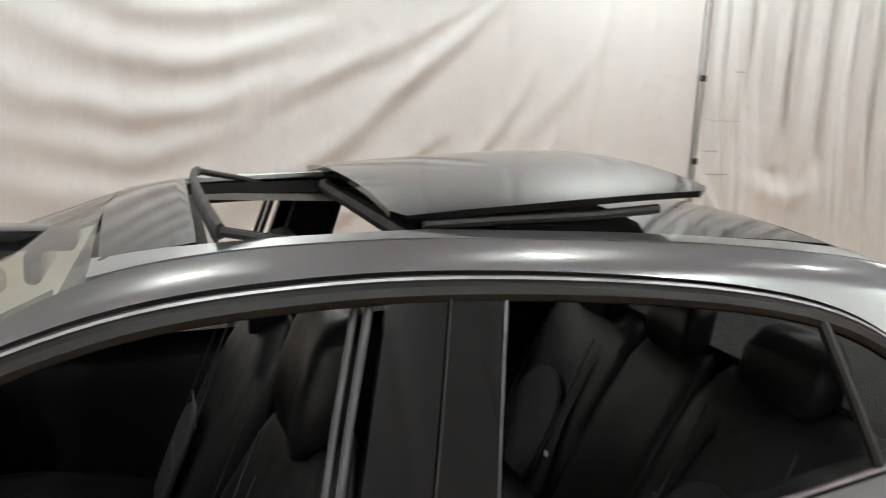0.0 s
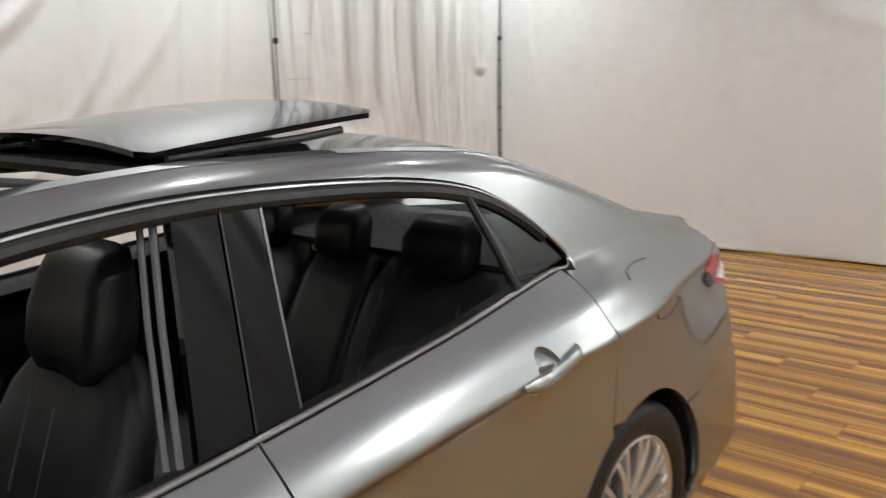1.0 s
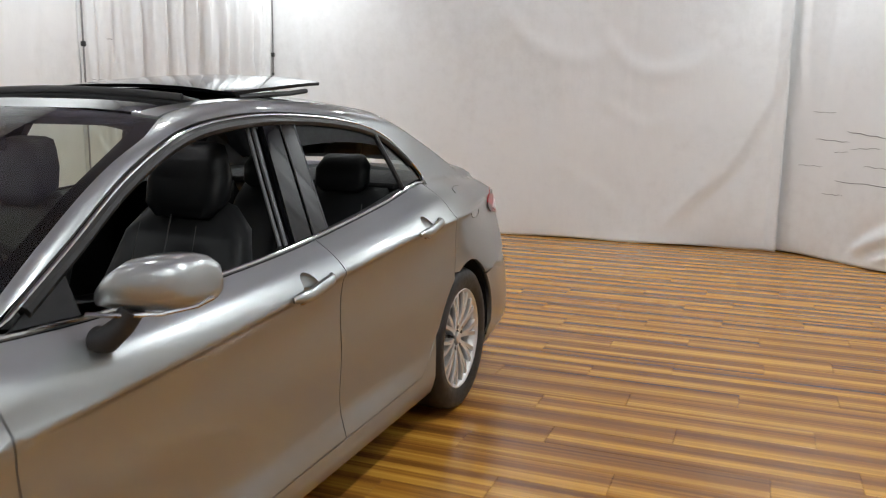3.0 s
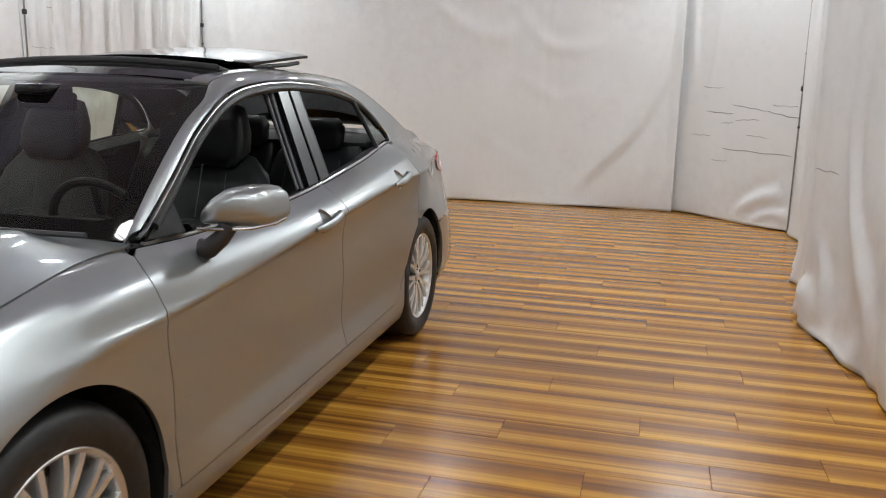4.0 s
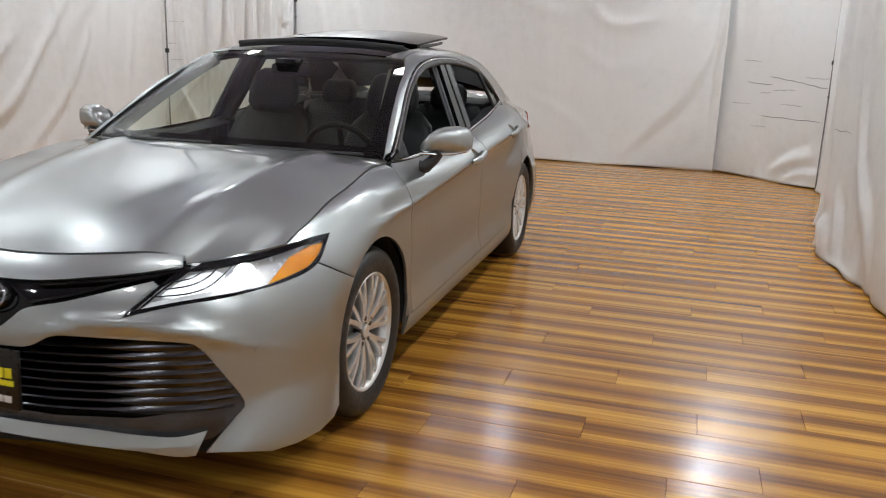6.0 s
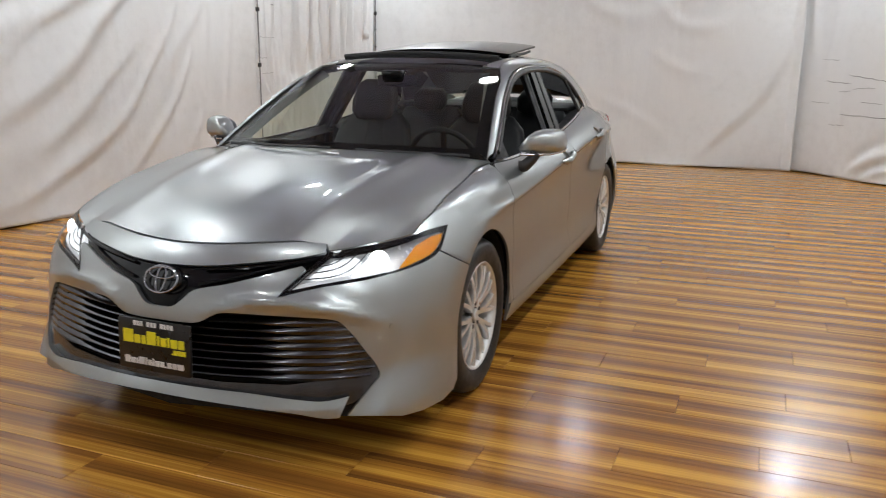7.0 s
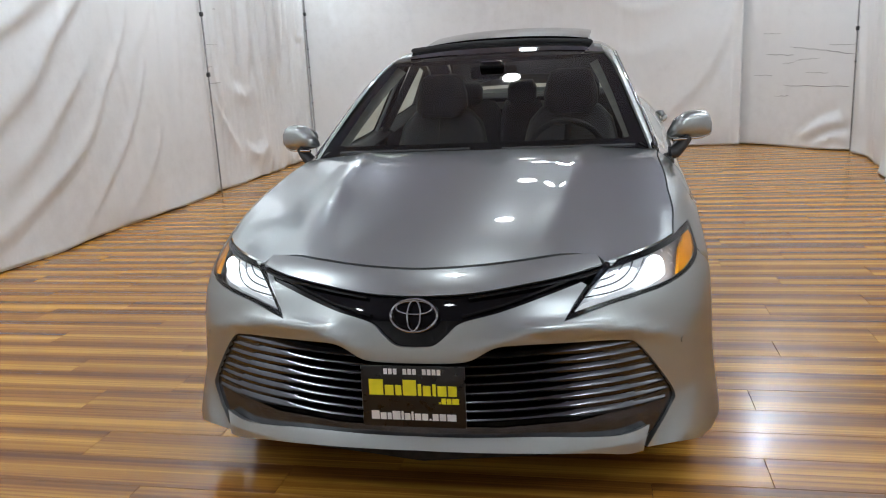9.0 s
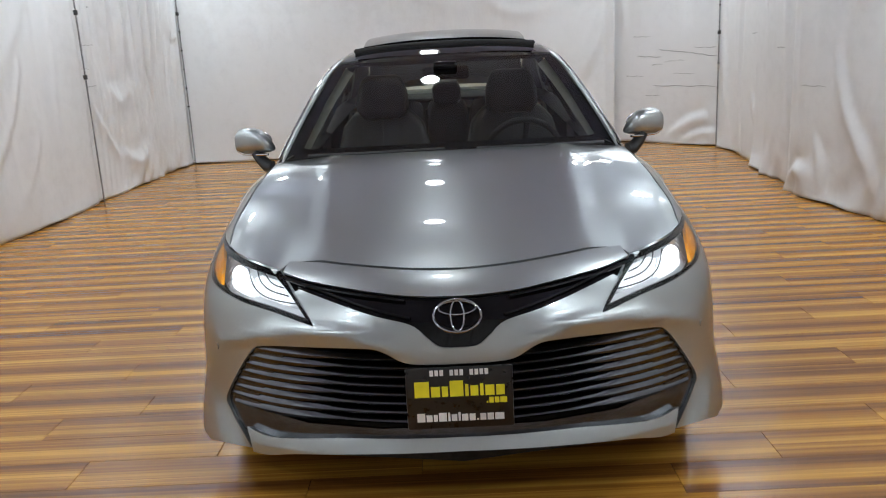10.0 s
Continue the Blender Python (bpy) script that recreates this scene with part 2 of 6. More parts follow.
def shell(name, outline, surf, material, parent=None, label="", step=0.03, step2=None, flange=0.012, mirror=0, both=False, inset=0.0, holes=()):
    """A panel: the 2D outline filled with a fine net, laid on surf(a, b) -> places, with its rim turned in by flange.
    mirror: 1 lays it on the car's other side; both: the two sides in one mesh."""
    bm = bmesh.new()
    pts, last = [], None
    for q in outline:
        if last is None or abs(q[0] - last[0]) + abs(q[1] - last[1]) > 1e-4:
            pts.append(q)
            last = q
    if abs(pts[0][0] - pts[-1][0]) + abs(pts[0][1] - pts[-1][1]) < 1e-4:
        pts.pop()
    arr = np.array(pts, float)
    sa, sb = step, step2 or step
    ga = np.arange(math.ceil(arr[:, 0].min() / sa), math.floor(arr[:, 0].max() / sa) + 1) * sa
    gb = np.arange(math.ceil(arr[:, 1].min() / sb), math.floor(arr[:, 1].max() / sb) + 1) * sb
    q = np.stack(np.meshgrid(ga, gb, indexing="ij"), -1).reshape(-1, 2)
    p0, p1 = arr, np.roll(arr, -1, 0)
    d = p1 - p0
    k = np.clip(((q[:, None] - p0) * d).sum(-1) / np.maximum((d * d).sum(-1), 1e-12), 0, 1)
    clear = np.linalg.norm(q[:, None] - (p0 + k[..., None] * d), axis=-1).min(1) > 0.3 * min(sa, sb)
    hit_ = ((p0[:, 1] > q[:, None, 1]) != (p1[:, 1] > q[:, None, 1])) & (q[:, None, 0] < p0[:, 0] + d[:, 0] * (q[:, None, 1] - p0[:, 1]) / np.where(np.abs(d[:, 1]) < 1e-12, 1e-12, d[:, 1]))
    q = q[clear & (hit_.sum(1) % 2 == 1)]
    n = len(arr)
    for hx, hz, ra, rb in holes:
        q = q[((q[:, 0] - hx) / (ra + 0.4 * sa)) ** 2 + ((q[:, 1] - hz) / (rb + 0.4 * sb)) ** 2 > 1]
    ring_pts, ring_edges = [], []
    for hx, hz, ra, rb in holes:
        first_ = n + len(q) + len(ring_pts)
        ring_pts += [(hx + ra * math.cos(2 * math.pi * k / 28), hz + rb * math.sin(2 * math.pi * k / 28)) for k in range(28)]
        ring_edges += [(first_ + k, first_ + (k + 1) % 28) for k in range(28)]
    cv, _, cf, *_ = delaunay_2d_cdt([Vector(v) for v in np.r_[arr, q]] + [Vector(v) for v in ring_pts], ring_edges, [list(range(n))], 1, 1e-6)
    vs = [bm.verts.new((v.x, v.y, 0)) for v in cv]
    for f in cf:
        mid_ = sum((Vector(cv[i]) for i in f), Vector((0.0, 0.0))) / len(f)
        if any(((mid_.x - hx) / ra) ** 2 + ((mid_.y - hz) / rb) ** 2 < 0.995 for hx, hz, ra, rb in holes):
            continue
        bm.faces.new([vs[i] for i in f])
    bm.normal_update()
    if sum(f.normal.z * f.calc_area() for f in bm.faces) < 0:
        bmesh.ops.reverse_faces(bm, faces=bm.faces[:])
    bm.verts.index_update()
    ab = np.array([v.co[:2] for v in bm.verts])
    e = 5e-3
    P = surf(ab[:, 0], ab[:, 1])
    N = np.cross(surf(ab[:, 0] + e, ab[:, 1]) - surf(ab[:, 0] - e, ab[:, 1]), surf(ab[:, 0], ab[:, 1] + e) - surf(ab[:, 0], ab[:, 1] - e))
    N /= np.maximum(np.linalg.norm(N, axis=1), 1e-9)[:, None]
    out = np.array([0.0, 0.0, 0.55])
    if ((P - out) * N).sum() < 0:
        N = -N
        bmesh.ops.reverse_faces(bm, faces=bm.faces[:])
    P = P - inset * N
    faces = [[v.index for v in f.verts] for f in bm.faces]
    rim = []
    if flange:
        for ed in bm.edges:
            if len(ed.link_faces) == 1:
                f = ed.link_faces[0]
                for lp in f.loops:
                    if lp.edge is ed:
                        rim.append((lp.vert.index, lp.link_loop_next.vert.index))
    bm.free()
    V, F, L = [], [], []
    sides = ((1, -1) if both else ((-1,) if mirror else (1,)))
    for sy in sides:
        base = len(V)
        flip = np.array([1, sy, 1])
        V += [tuple(p) for p in P * flip]
        for f in faces:
            g = f if sy > 0 else f[::-1]
            F.append([base + i for i in g])
            L += [tuple(N[i] * flip) for i in g]
        deep = {}
        for a, b in rim:
            for i in (a, b):
                if i not in deep:
                    deep[i] = len(V)
                    V.append(tuple((P[i] - flange * N[i]) * flip))
            q = [base + b, base + a, deep[a], deep[b]]
            q = q if sy > 0 else q[::-1]
            F.append(q)
            va, vb, vd = (np.array(V[q[0]]), np.array(V[q[1]]), np.array(V[q[3]]))
            n = np.cross(vb - va, vd - va)
            n = n / max(np.linalg.norm(n), 1e-9)
            L += [tuple(n)] * 4
    me = bpy.data.meshes.new(name)
    me.from_pydata(V, [], F)
    for p in me.polygons:
        p.use_smooth = True
    me.normals_split_custom_set(L)
    return place(name, me, material, parent, label)


def grid_mesh(P, close_u=False, close_v=False):
    """A bmesh from a net of places P[i][j]."""
    bm = bmesh.new()
    n, m = len(P), len(P[0])
    vs = [[bm.verts.new(tuple(q)) for q in row] for row in P]
    for i in range(n if close_u else n - 1):
        for j in range(m if close_v else m - 1):
            q = [vs[i][j], vs[(i + 1) % n][j], vs[(i + 1) % n][(j + 1) % m], vs[i][(j + 1) % m]]
            try:
                bm.faces.new(q)
            except ValueError:
                pass
    return bm


def tube(path, r, n=8, caps=True, flat=1.0, up=(0, 0, 1)):
    """A bar along path; r a number or one per point; flat squeezes it along up."""
    P = [Vector(p) for p in path]
    rs = r if hasattr(r, "__len__") else [r] * len(P)
    rows = []
    for i, p in enumerate(P):
        d = (P[min(i + 1, len(P) - 1)] - P[max(i - 1, 0)]).normalized()
        u = Vector(up)
        s = d.cross(u)
        if s.length < 1e-3:
            s = d.cross(Vector((1, 0, 0)))
        s.normalize()
        u = s.cross(d)
        rows.append([p + rs[i] * (math.cos(2 * math.pi * k / n) * s + flat * math.sin(2 * math.pi * k / n) * u) for k in range(n)])
    bm = grid_mesh(rows, close_v=True)
    if caps:
        bm.verts.ensure_lookup_table()
        bm.faces.new([bm.verts[k] for k in range(n)])
        bm.faces.new([bm.verts[len(bm.verts) - n + k] for k in range(n)])
    bmesh.ops.recalc_face_normals(bm, faces=bm.faces[:])
    return bm


def block(cx, cy, cz, sx, sy, sz, bevel=0.01, seg=2, m=None):
    bm = bmesh.new()
    bmesh.ops.create_cube(bm, size=1)
    bmesh.ops.scale(bm, vec=(sx, sy, sz), verts=bm.verts)
    if bevel:
        bmesh.ops.bevel(bm, geom=bm.edges[:], offset=min(bevel, 0.49 * min(sx, sy, sz)), segments=seg, affect="EDGES", profile=0.5)
    if m is not None:
        bmesh.ops.transform(bm, matrix=m, verts=bm.verts)
    bmesh.ops.translate(bm, vec=(cx, cy, cz), verts=bm.verts)
    return bm


def add_to(bm, other):
    me = bpy.data.meshes.new("tmp")
    other.to_mesh(me)
    other.free()
    bm.from_mesh(me)
    bpy.data.meshes.remove(me)
    return bm


def slab(outline, y0, y1, axis="y", bevel=0.0, seg=2):
    """A plate with the 2D outline, between two places along axis."""
    bm = bmesh.new()
    def at(q, h):
        return {"y": (q[0], h, q[1]), "z": (q[0], q[1], h), "x": (h, q[0], q[1])}[axis]
    f = bm.faces.new([bm.verts.new(at(q, y0)) for q in outline])
    g = bmesh.ops.extrude_face_region(bm, geom=[f])
    d = Vector(at((0, 0), y1)) - Vector(at((0, 0), y0))
    bmesh.ops.translate(bm, vec=d, verts=[v for v in g["geom"] if isinstance(v, bmesh.types.BMVert)])
    bmesh.ops.recalc_face_normals(bm, faces=bm.faces[:])
    if bevel:
        bmesh.ops.bevel(bm, geom=[e for e in bm.edges if e.calc_face_angle(0) > 0.6], offset=bevel, segments=seg, affect="EDGES")
    return bm


def lathe(profile, n=48, axis="y"):
    """A turned shape from (radius, along) pairs."""
    rows = []
    for k in range(n):
        a = 2 * math.pi * k / n
        rows.append([(r * math.cos(a), h, r * math.sin(a)) if axis == "y" else (r * math.cos(a), r * math.sin(a), h) for r, h in profile])
    bm = grid_mesh(rows, close_u=True)
    bmesh.ops.remove_doubles(bm, verts=bm.verts, dist=1e-5)
    bmesh.ops.recalc_face_normals(bm, faces=bm.faces[:])
    return bm


# ---------------------------------------------------------------- the room
def curtain(name, path, label, height=4.2, folds=0.02, seed=1.0, gather=0.0, hem=0.012, lines=(), rumple=0.0, soft_=0.8):
    """A hung cloth along a floor path: sparse upright folds, slack arcs, drawn folds along lines of (run, height), a lifted hem."""
    P = [Vector((*p, 0)) for p in path]
    run = [0.0]
    for a, b in zip(P, P[1:]):
        run.append(run[-1] + (b - a).length)
    L = run[-1]
    n, mz = max(24, int(L / 0.022)), 120
    s = np.linspace(0, L, n + 1)
    bx, by = np.interp(s, run, [p.x for p in P]), np.interp(s, run, [p.y for p in P])
    tx, ty = np.gradient(bx), np.gradient(by)
    ln = np.hypot(tx, ty)
    nx, ny_ = ty / ln, -tx / ln
    rng = np.random.RandomState(int(seed * 13))
    ph = rng.uniform(0, 6.28, 16)
    cx = rng.uniform(0, L, max(3, int(L * 2.2)))
    cw = rng.uniform(0.035, 0.11, len(cx))
    ca = rng.uniform(-1.0, 1.0, len(cx))
    ct = rng.uniform(-0.10, 0.10, len(cx))
    cl = rng.uniform(0.2, 1.0, len(cx))
    S, Zg = np.meshgrid(s, np.linspace(0, height, mz + 1))
    drawn = np.zeros_like(S)
    for pts, wid, amp in lines:
        q = np.array(curve_pts(pts, 5)) if len(pts) > 2 else np.array([np.array(pts[0]) + (np.array(pts[1]) - np.array(pts[0])) * k / 8 for k in range(9)])
        best, along = np.full_like(S, 9.0), np.zeros_like(S)
        for k, (a, b) in enumerate(zip(q, q[1:])):
            d = b - a
            t = np.clip(((S - a[0]) * d[0] + (Zg - a[1]) * d[1]) / max(d @ d, 1e-9), 0, 1)
            r = np.hypot(S - a[0] - t * d[0], Zg - a[1] - t * d[1])
            sg = np.where(d[0] * (Zg - a[1]) - d[1] * (S - a[0]) > 0, 1.0, -1.0)
            near_ = r < np.abs(best)
            best, along = np.where(near_, r * sg, best), np.where(near_, (k + t) / (len(q) - 1), along)
        k = best / (wid * (0.7 + 0.6 * along))
        taper = np.clip(np.sin(np.pi * np.clip(along, 0.02, 0.98)), 0, 1) ** 0.6
        drawn += soft_ * amp * taper * (np.exp(-k * k) - 0.45 * np.exp(-((k - 1.5) / 1.2) ** 2))
    rows = []
    for j in range(mz + 1):
        z = height * j / mz
        h = z / height
        warp = s + 0.05 * np.sin(1.3 * s + ph[0]) + 0.04 * np.sin(1.9 * z + 0.8 * s + ph[1])
        f = 0.9 * folds * (np.sin(2 * np.pi * warp / 1.35 + ph[5]) + 0.6 * np.sin(2 * np.pi * warp / 0.62 + ph[6] + 0.4 * z))
        for c, w_, a_, t_, l_ in zip(cx, cw, ca, ct, cl):
            d = (warp - c - t_ * z) / w_
            f += 1.5 * folds * a_ * np.exp(-d * d) * np.clip((h - 0.55 * l_) / 0.35 + 0.35, 0.08, 1)
        if gather:
            g = np.abs(np.sin(np.pi * warp / 0.115 + 0.7 * np.sin(2.1 * z + ph[7]) + 1.4 * np.sin(3.1 * s))) ** 0.8
            f += gather * g * (0.25 + 0.75 * h) * (0.45 + 0.55 * np.sin(2 * np.pi * warp / 0.83 + ph[3]) ** 2)
        f += drawn[j]
        if rumple:
            lowz = np.exp(-z / 0.22)
            f += 0.8 * rumple * lowz * np.clip(np.sin(1.7 * s + ph[13]) + 0.4, 0, 1) * (np.sin(7.3 * s + 2.1 * np.sin(2.9 * s) + 6 * z + ph[11]) + 0.6 * np.sin(15 * s + 3 * np.sin(4.3 * s) - 15 * z + ph[12]))
        f += 0.025 * np.sin(3.0 * s + ph[4]) * np.exp(-z / 0.12)
        lift = hem * (0.5 + 0.5 * np.sin(5.1 * s + ph[6])) if j == 0 else 0.0
        rows.append(np.stack([bx + nx * f, by + ny_ * f, np.full_like(s, z) + lift + 0.004], 1))
    bm = grid_mesh(rows)
    ob = part(name, bm, CLOTH, None, smooth=0)
    for p in ob.data.polygons:
        p.use_smooth = True
    md = ob.modifiers.new("thick", "SOLIDIFY")
    md.thickness = 0.003
    ob_rows = np.array(rows)

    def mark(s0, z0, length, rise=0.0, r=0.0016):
        """A thin dark line laid over the cloth along a crease."""
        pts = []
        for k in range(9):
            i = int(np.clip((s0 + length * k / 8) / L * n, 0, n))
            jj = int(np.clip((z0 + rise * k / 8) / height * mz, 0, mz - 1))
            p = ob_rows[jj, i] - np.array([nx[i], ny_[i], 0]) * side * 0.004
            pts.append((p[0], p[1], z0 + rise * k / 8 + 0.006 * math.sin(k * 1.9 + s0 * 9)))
        part("crease_line", tube(pts, [r * 0.3] + [r] * 7 + [r * 0.3], 5), CREASE, ob, "thin dark crease line", smooth=0)
    mid = Vector((bx[n // 2], by[n // 2], 0))
    side = 1 if (Vector((0, 0, 0)) - mid).dot(Vector((nx[n // 2], ny_[n // 2], 0))) < 0 else -1
    return tagged(ob, label, "curtain", "curtains round the studio"), mark


def wall(name, x0, y0, x1, y1, z1=4.3):
    d = Vector((x1 - x0, y1 - y0, 0))
    nrm = Vector((d.y, -d.x, 0)).normalized() * 0.15
    bm = bmesh.new()
    q = [(x0, y0), (x1, y1), (x1 + nrm.x, y1 + nrm.y), (x0 + nrm.x, y0 + nrm.y)]
    f = bm.faces.new([bm.verts.new((*p, 0)) for p in q])
    g = bmesh.ops.extrude_face_region(bm, geom=[f])
    bmesh.ops.translate(bm, vec=(0, 0, z1), verts=[v for v in g["geom"] if isinstance(v, bmesh.types.BMVert)])
    bmesh.ops.recalc_face_normals(bm, faces=bm.faces[:])
    return tagged(part(name, bm, WALLPAINT, smooth=0), "plain painted wall behind the white curtains", "wall", kind="structure")


RX0, RX1, RY0, RY1 = -7.3, 8.2, -4.0, 3.95
wall("wall_west", RX0, RY1, RX0, RY0)
wall("wall_east", RX1, RY0, RX1, RY1)
wall("wall_south", RX0, RY0, RX1, RY0)
wall("wall_north", RX1, RY1, RX0, RY1)
tagged(part("ceiling", block(0.45, 0, ROOM_H + 0.1, 15.9, 8.3, 0.2, 0), CEILPAINT, smooth=0), "plain dusky ceiling over the studio", "ceiling", kind="structure")

# cloths: the passenger's side, the back, the slanting corner piece and the driver's side
def run_x(x0, sign, *folds_):
    """Folds given by place along the wall and height, turned into the cloth's own run."""
    return [([((x - x0) * sign, z) for x, z in pts], w, a) for pts, w, a in folds_]


rng = random.Random(12)
slack = [
    ([(-1.75, 1.45), (-1.39, 1.17), (-0.93, 0.79), (-0.6, 0.6)], 0.07, 0.040),
    ([(-2.40, 1.95), (-2.23, 1.62), (-1.9, 1.17), (-1.54, 0.78), (-0.99, 0.48), (-0.56, 0.27), (-0.1, 0.15)], 0.06, 0.042),
    ([(-1.9, 2.15), (-1.43, 1.74), (-1.02, 1.34), (-0.63, 1.08), (-0.1, 0.84)], 0.08, 0.045),
    ([(-1.3, 2.05), (-0.97, 1.82), (-0.61, 1.63), (-0.3, 1.47)], 0.07, 0.035),
    ([(-2.6, 1.5), (-2.52, 1.3), (-2.14, 0.74), (-1.77, 0.42), (-1.44, 0.12)], 0.05, 0.030),
    ([(-2.75, 0.85), (-2.6, 0.58), (-2.12, 0.12)], 0.05, 0.022),
    ([(-2.15, 2.4), (-1.7, 1.98), (-1.13, 1.54)], 0.06, 0.030),
    ([(-1.94, 2.35), (-1.4, 2.02), (-0.82, 1.70)], 0.06, 0.030),
    ([(-3.05, 2.9), (-2.85, 2.04), (-2.2, 1.3)], 0.06, 0.024),
    ([(-3.35, 3.2), (-3.3, 2.0), (-3.15, 0.8)], 0.05, 0.020),
    ([(-3.0, 3.3), (-2.9, 2.2), (-2.8, 1.2)], 0.05, 0.018)]
for z0, x0, half, c, amp in ((1.82, 0.10, 1.0, 0.28, 0.050), (1.47, 0.35, 1.0, 0.30, 0.050), (1.22, 0.42, 0.9, 0.34, 0.042), (0.93, 0.55, 0.8, 0.34, 0.034), (2.12, 0.0, 1.2, 0.26, 0.045), (2.45, -0.1, 1.2, 0.30, 0.040), (2.8, 0.0, 1.3, 0.30, 0.035), (0.62, 0.8, 0.7, 0.25, 0.022),
        (1.65, 3.6, 1.4, 0.20, 0.045), (1.30, 3.8, 1.3, 0.22, 0.040), (2.1, 3.5, 1.5, 0.22, 0.045), (2.5, 3.6, 1.4, 0.25, 0.035), (0.9, 4.0, 1.0, 0.2, 0.028)):
    slack.append(([(x0 + half * k / 4, z0 + c * (half * k / 4) ** 2 + 0.03 * rng.uniform(-1, 1)) for k in range(-4, 5)], rng.uniform(0.07, 0.11), amp))
curtain("curtain", [(8.0, -3.74), (0.6, -3.76), (-3.74, -3.68)], "long white curtain with wide slack folds, hung on the side wall", folds=0.012, seed=1.0, soft_=0.48, lines=run_x(8.0, -1, *slack))
upright = [([(x0, 4.1), (0.5 * (x0 + x1) + 0.02, 0.5 * (4.1 + z1)), (x1, z1)], w, a) for x0, x1, z1, w, a in (
    (-4.20, -4.10, 1.6, 0.05, 0.035), (-4.50, -4.52, 1.3, 0.04, 0.045), (-4.84, -4.82, 1.1, 0.045, 0.055), (-5.20, -5.33, 1.2, 0.045, 0.055), (-5.42, -5.55, 0.9, 0.04, 0.050),
    (-5.72, -5.85, 1.4, 0.045, 0.060), (-5.98, -6.08, 1.2, 0.04, 0.050), (-6.16, -6.30, 1.5, 0.04, 0.060), (-6.40, -6.48, 1.0, 0.04, 0.050), (-6.58, -6.50, 1.7, 0.035, 0.050), (-3.95, -3.98, 1.0, 0.03, 0.022))]
upright += [([(-6.62, 2.0), (-6.5, 1.75), (-6.35, 1.72), (-6.25, 1.9)], 0.04, 0.018), ([(-3.9, 1.15), (-4.15, 0.75), (-4.5, 0.35)], 0.05, 0.016), ([(-4.35, 1.15), (-4.7, 1.02), (-5.0, 1.12)], 0.10, 0.014), ([(-4.6, 0.45), (-4.9, 0.3), (-5.2, 0.42)], 0.08, 0.016)]
_, mark = curtain("curtain", [(-3.78, -3.74), (-5.2, -3.66), (-6.72, -3.64)], "narrow white curtain gathered into close upright folds", folds=0.016, gather=0.055, seed=2.0, rumple=0.03, soft_=1.9, lines=run_x(-3.78, -1, *upright))
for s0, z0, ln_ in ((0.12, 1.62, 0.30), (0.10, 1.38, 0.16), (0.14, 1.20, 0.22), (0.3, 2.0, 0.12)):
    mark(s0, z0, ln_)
tension = [
    ([(2.40, 2.6), (2.35, 2.2), (2.22, 1.68), (1.85, 0.91), (1.36, 0.40), (1.05, 0.08)], 0.07, 0.050),
    ([(2.20, 2.4), (2.14, 2.0), (1.98, 1.45), (1.62, 0.78), (1.3, 0.5)], 0.09, 0.035),
    ([(-0.7, 2.75), (-0.40, 2.21), (0.08, 1.97), (0.5, 2.0), (0.95, 2.35)], 0.10, 0.030),
    ([(0.36, 2.4), (0.81, 1.86), (1.36, 1.85), (1.65, 2.1)], 0.09, 0.032),
    ([(0.5, 1.5), (0.95, 1.25), (1.4, 1.35)], 0.09, 0.018), ([(-0.2, 0.9), (0.5, 0.55), (0.9, 0.15)], 0.08, 0.016),
    ([(-2.25, 2.9), (-2.15, 2.2), (-1.97, 1.3)], 0.06, 0.022), ([(-2.95, 3.0), (-2.80, 2.4), (-2.48, 1.3)], 0.06, 0.022), ([(-1.6, 3.2), (-1.5, 2.4), (-1.42, 1.6)], 0.05, 0.016), ([(-3.3, 3.2), (-3.2, 2.0), (-3.0, 1.0)], 0.05, 0.022)]
curtain("curtain", [(-6.74, -3.62), (-6.70, -1.0), (-6.78, 0.4), (-6.82, 2.20), (-6.76, 2.31)], "smooth white curtain pulled nearly flat across the back wall", folds=0.007, seed=3.2, soft_=0.42, lines=run_x(-3.62, 1, *tension))
_, mark = curtain("curtain", [(-7.04, 2.06), (-6.50, 2.80), (-5.80, 3.50)], "creased white curtain set across the corner, crumpled at its hem", folds=0.010, seed=4.3, rumple=0.02,
                  lines=[([(1.15, 0.12), (1.45, 0.30), (1.70, 0.36)], 0.07, 0.055), ([(1.35, 0.05), (1.6, 0.16), (1.78, 0.15)], 0.05, 0.045), ([(0.45, 3.5), (0.42, 2.2), (0.5, 1.4)], 0.05, 0.02)])
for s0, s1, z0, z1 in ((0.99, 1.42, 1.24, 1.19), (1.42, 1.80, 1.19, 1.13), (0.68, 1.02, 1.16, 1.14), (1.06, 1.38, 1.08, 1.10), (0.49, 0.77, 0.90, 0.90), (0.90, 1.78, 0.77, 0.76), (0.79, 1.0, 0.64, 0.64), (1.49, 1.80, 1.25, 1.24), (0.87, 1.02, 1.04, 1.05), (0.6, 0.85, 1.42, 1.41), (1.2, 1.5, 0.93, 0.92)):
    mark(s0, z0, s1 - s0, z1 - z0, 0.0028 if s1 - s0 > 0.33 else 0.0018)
curtain("curtain", [(-5.86, 3.46), (-5.2, 3.42), (-4.55, 3.38)], "white curtain strip with a few upright folds", folds=0.020, seed=5.1, lines=[([(0.25, 4.0), (0.2, 2.0), (0.3, 0.3)], 0.05, 0.045), ([(0.8, 4.0), (0.85, 2.2), (0.8, 0.4)], 0.05, 0.045)])
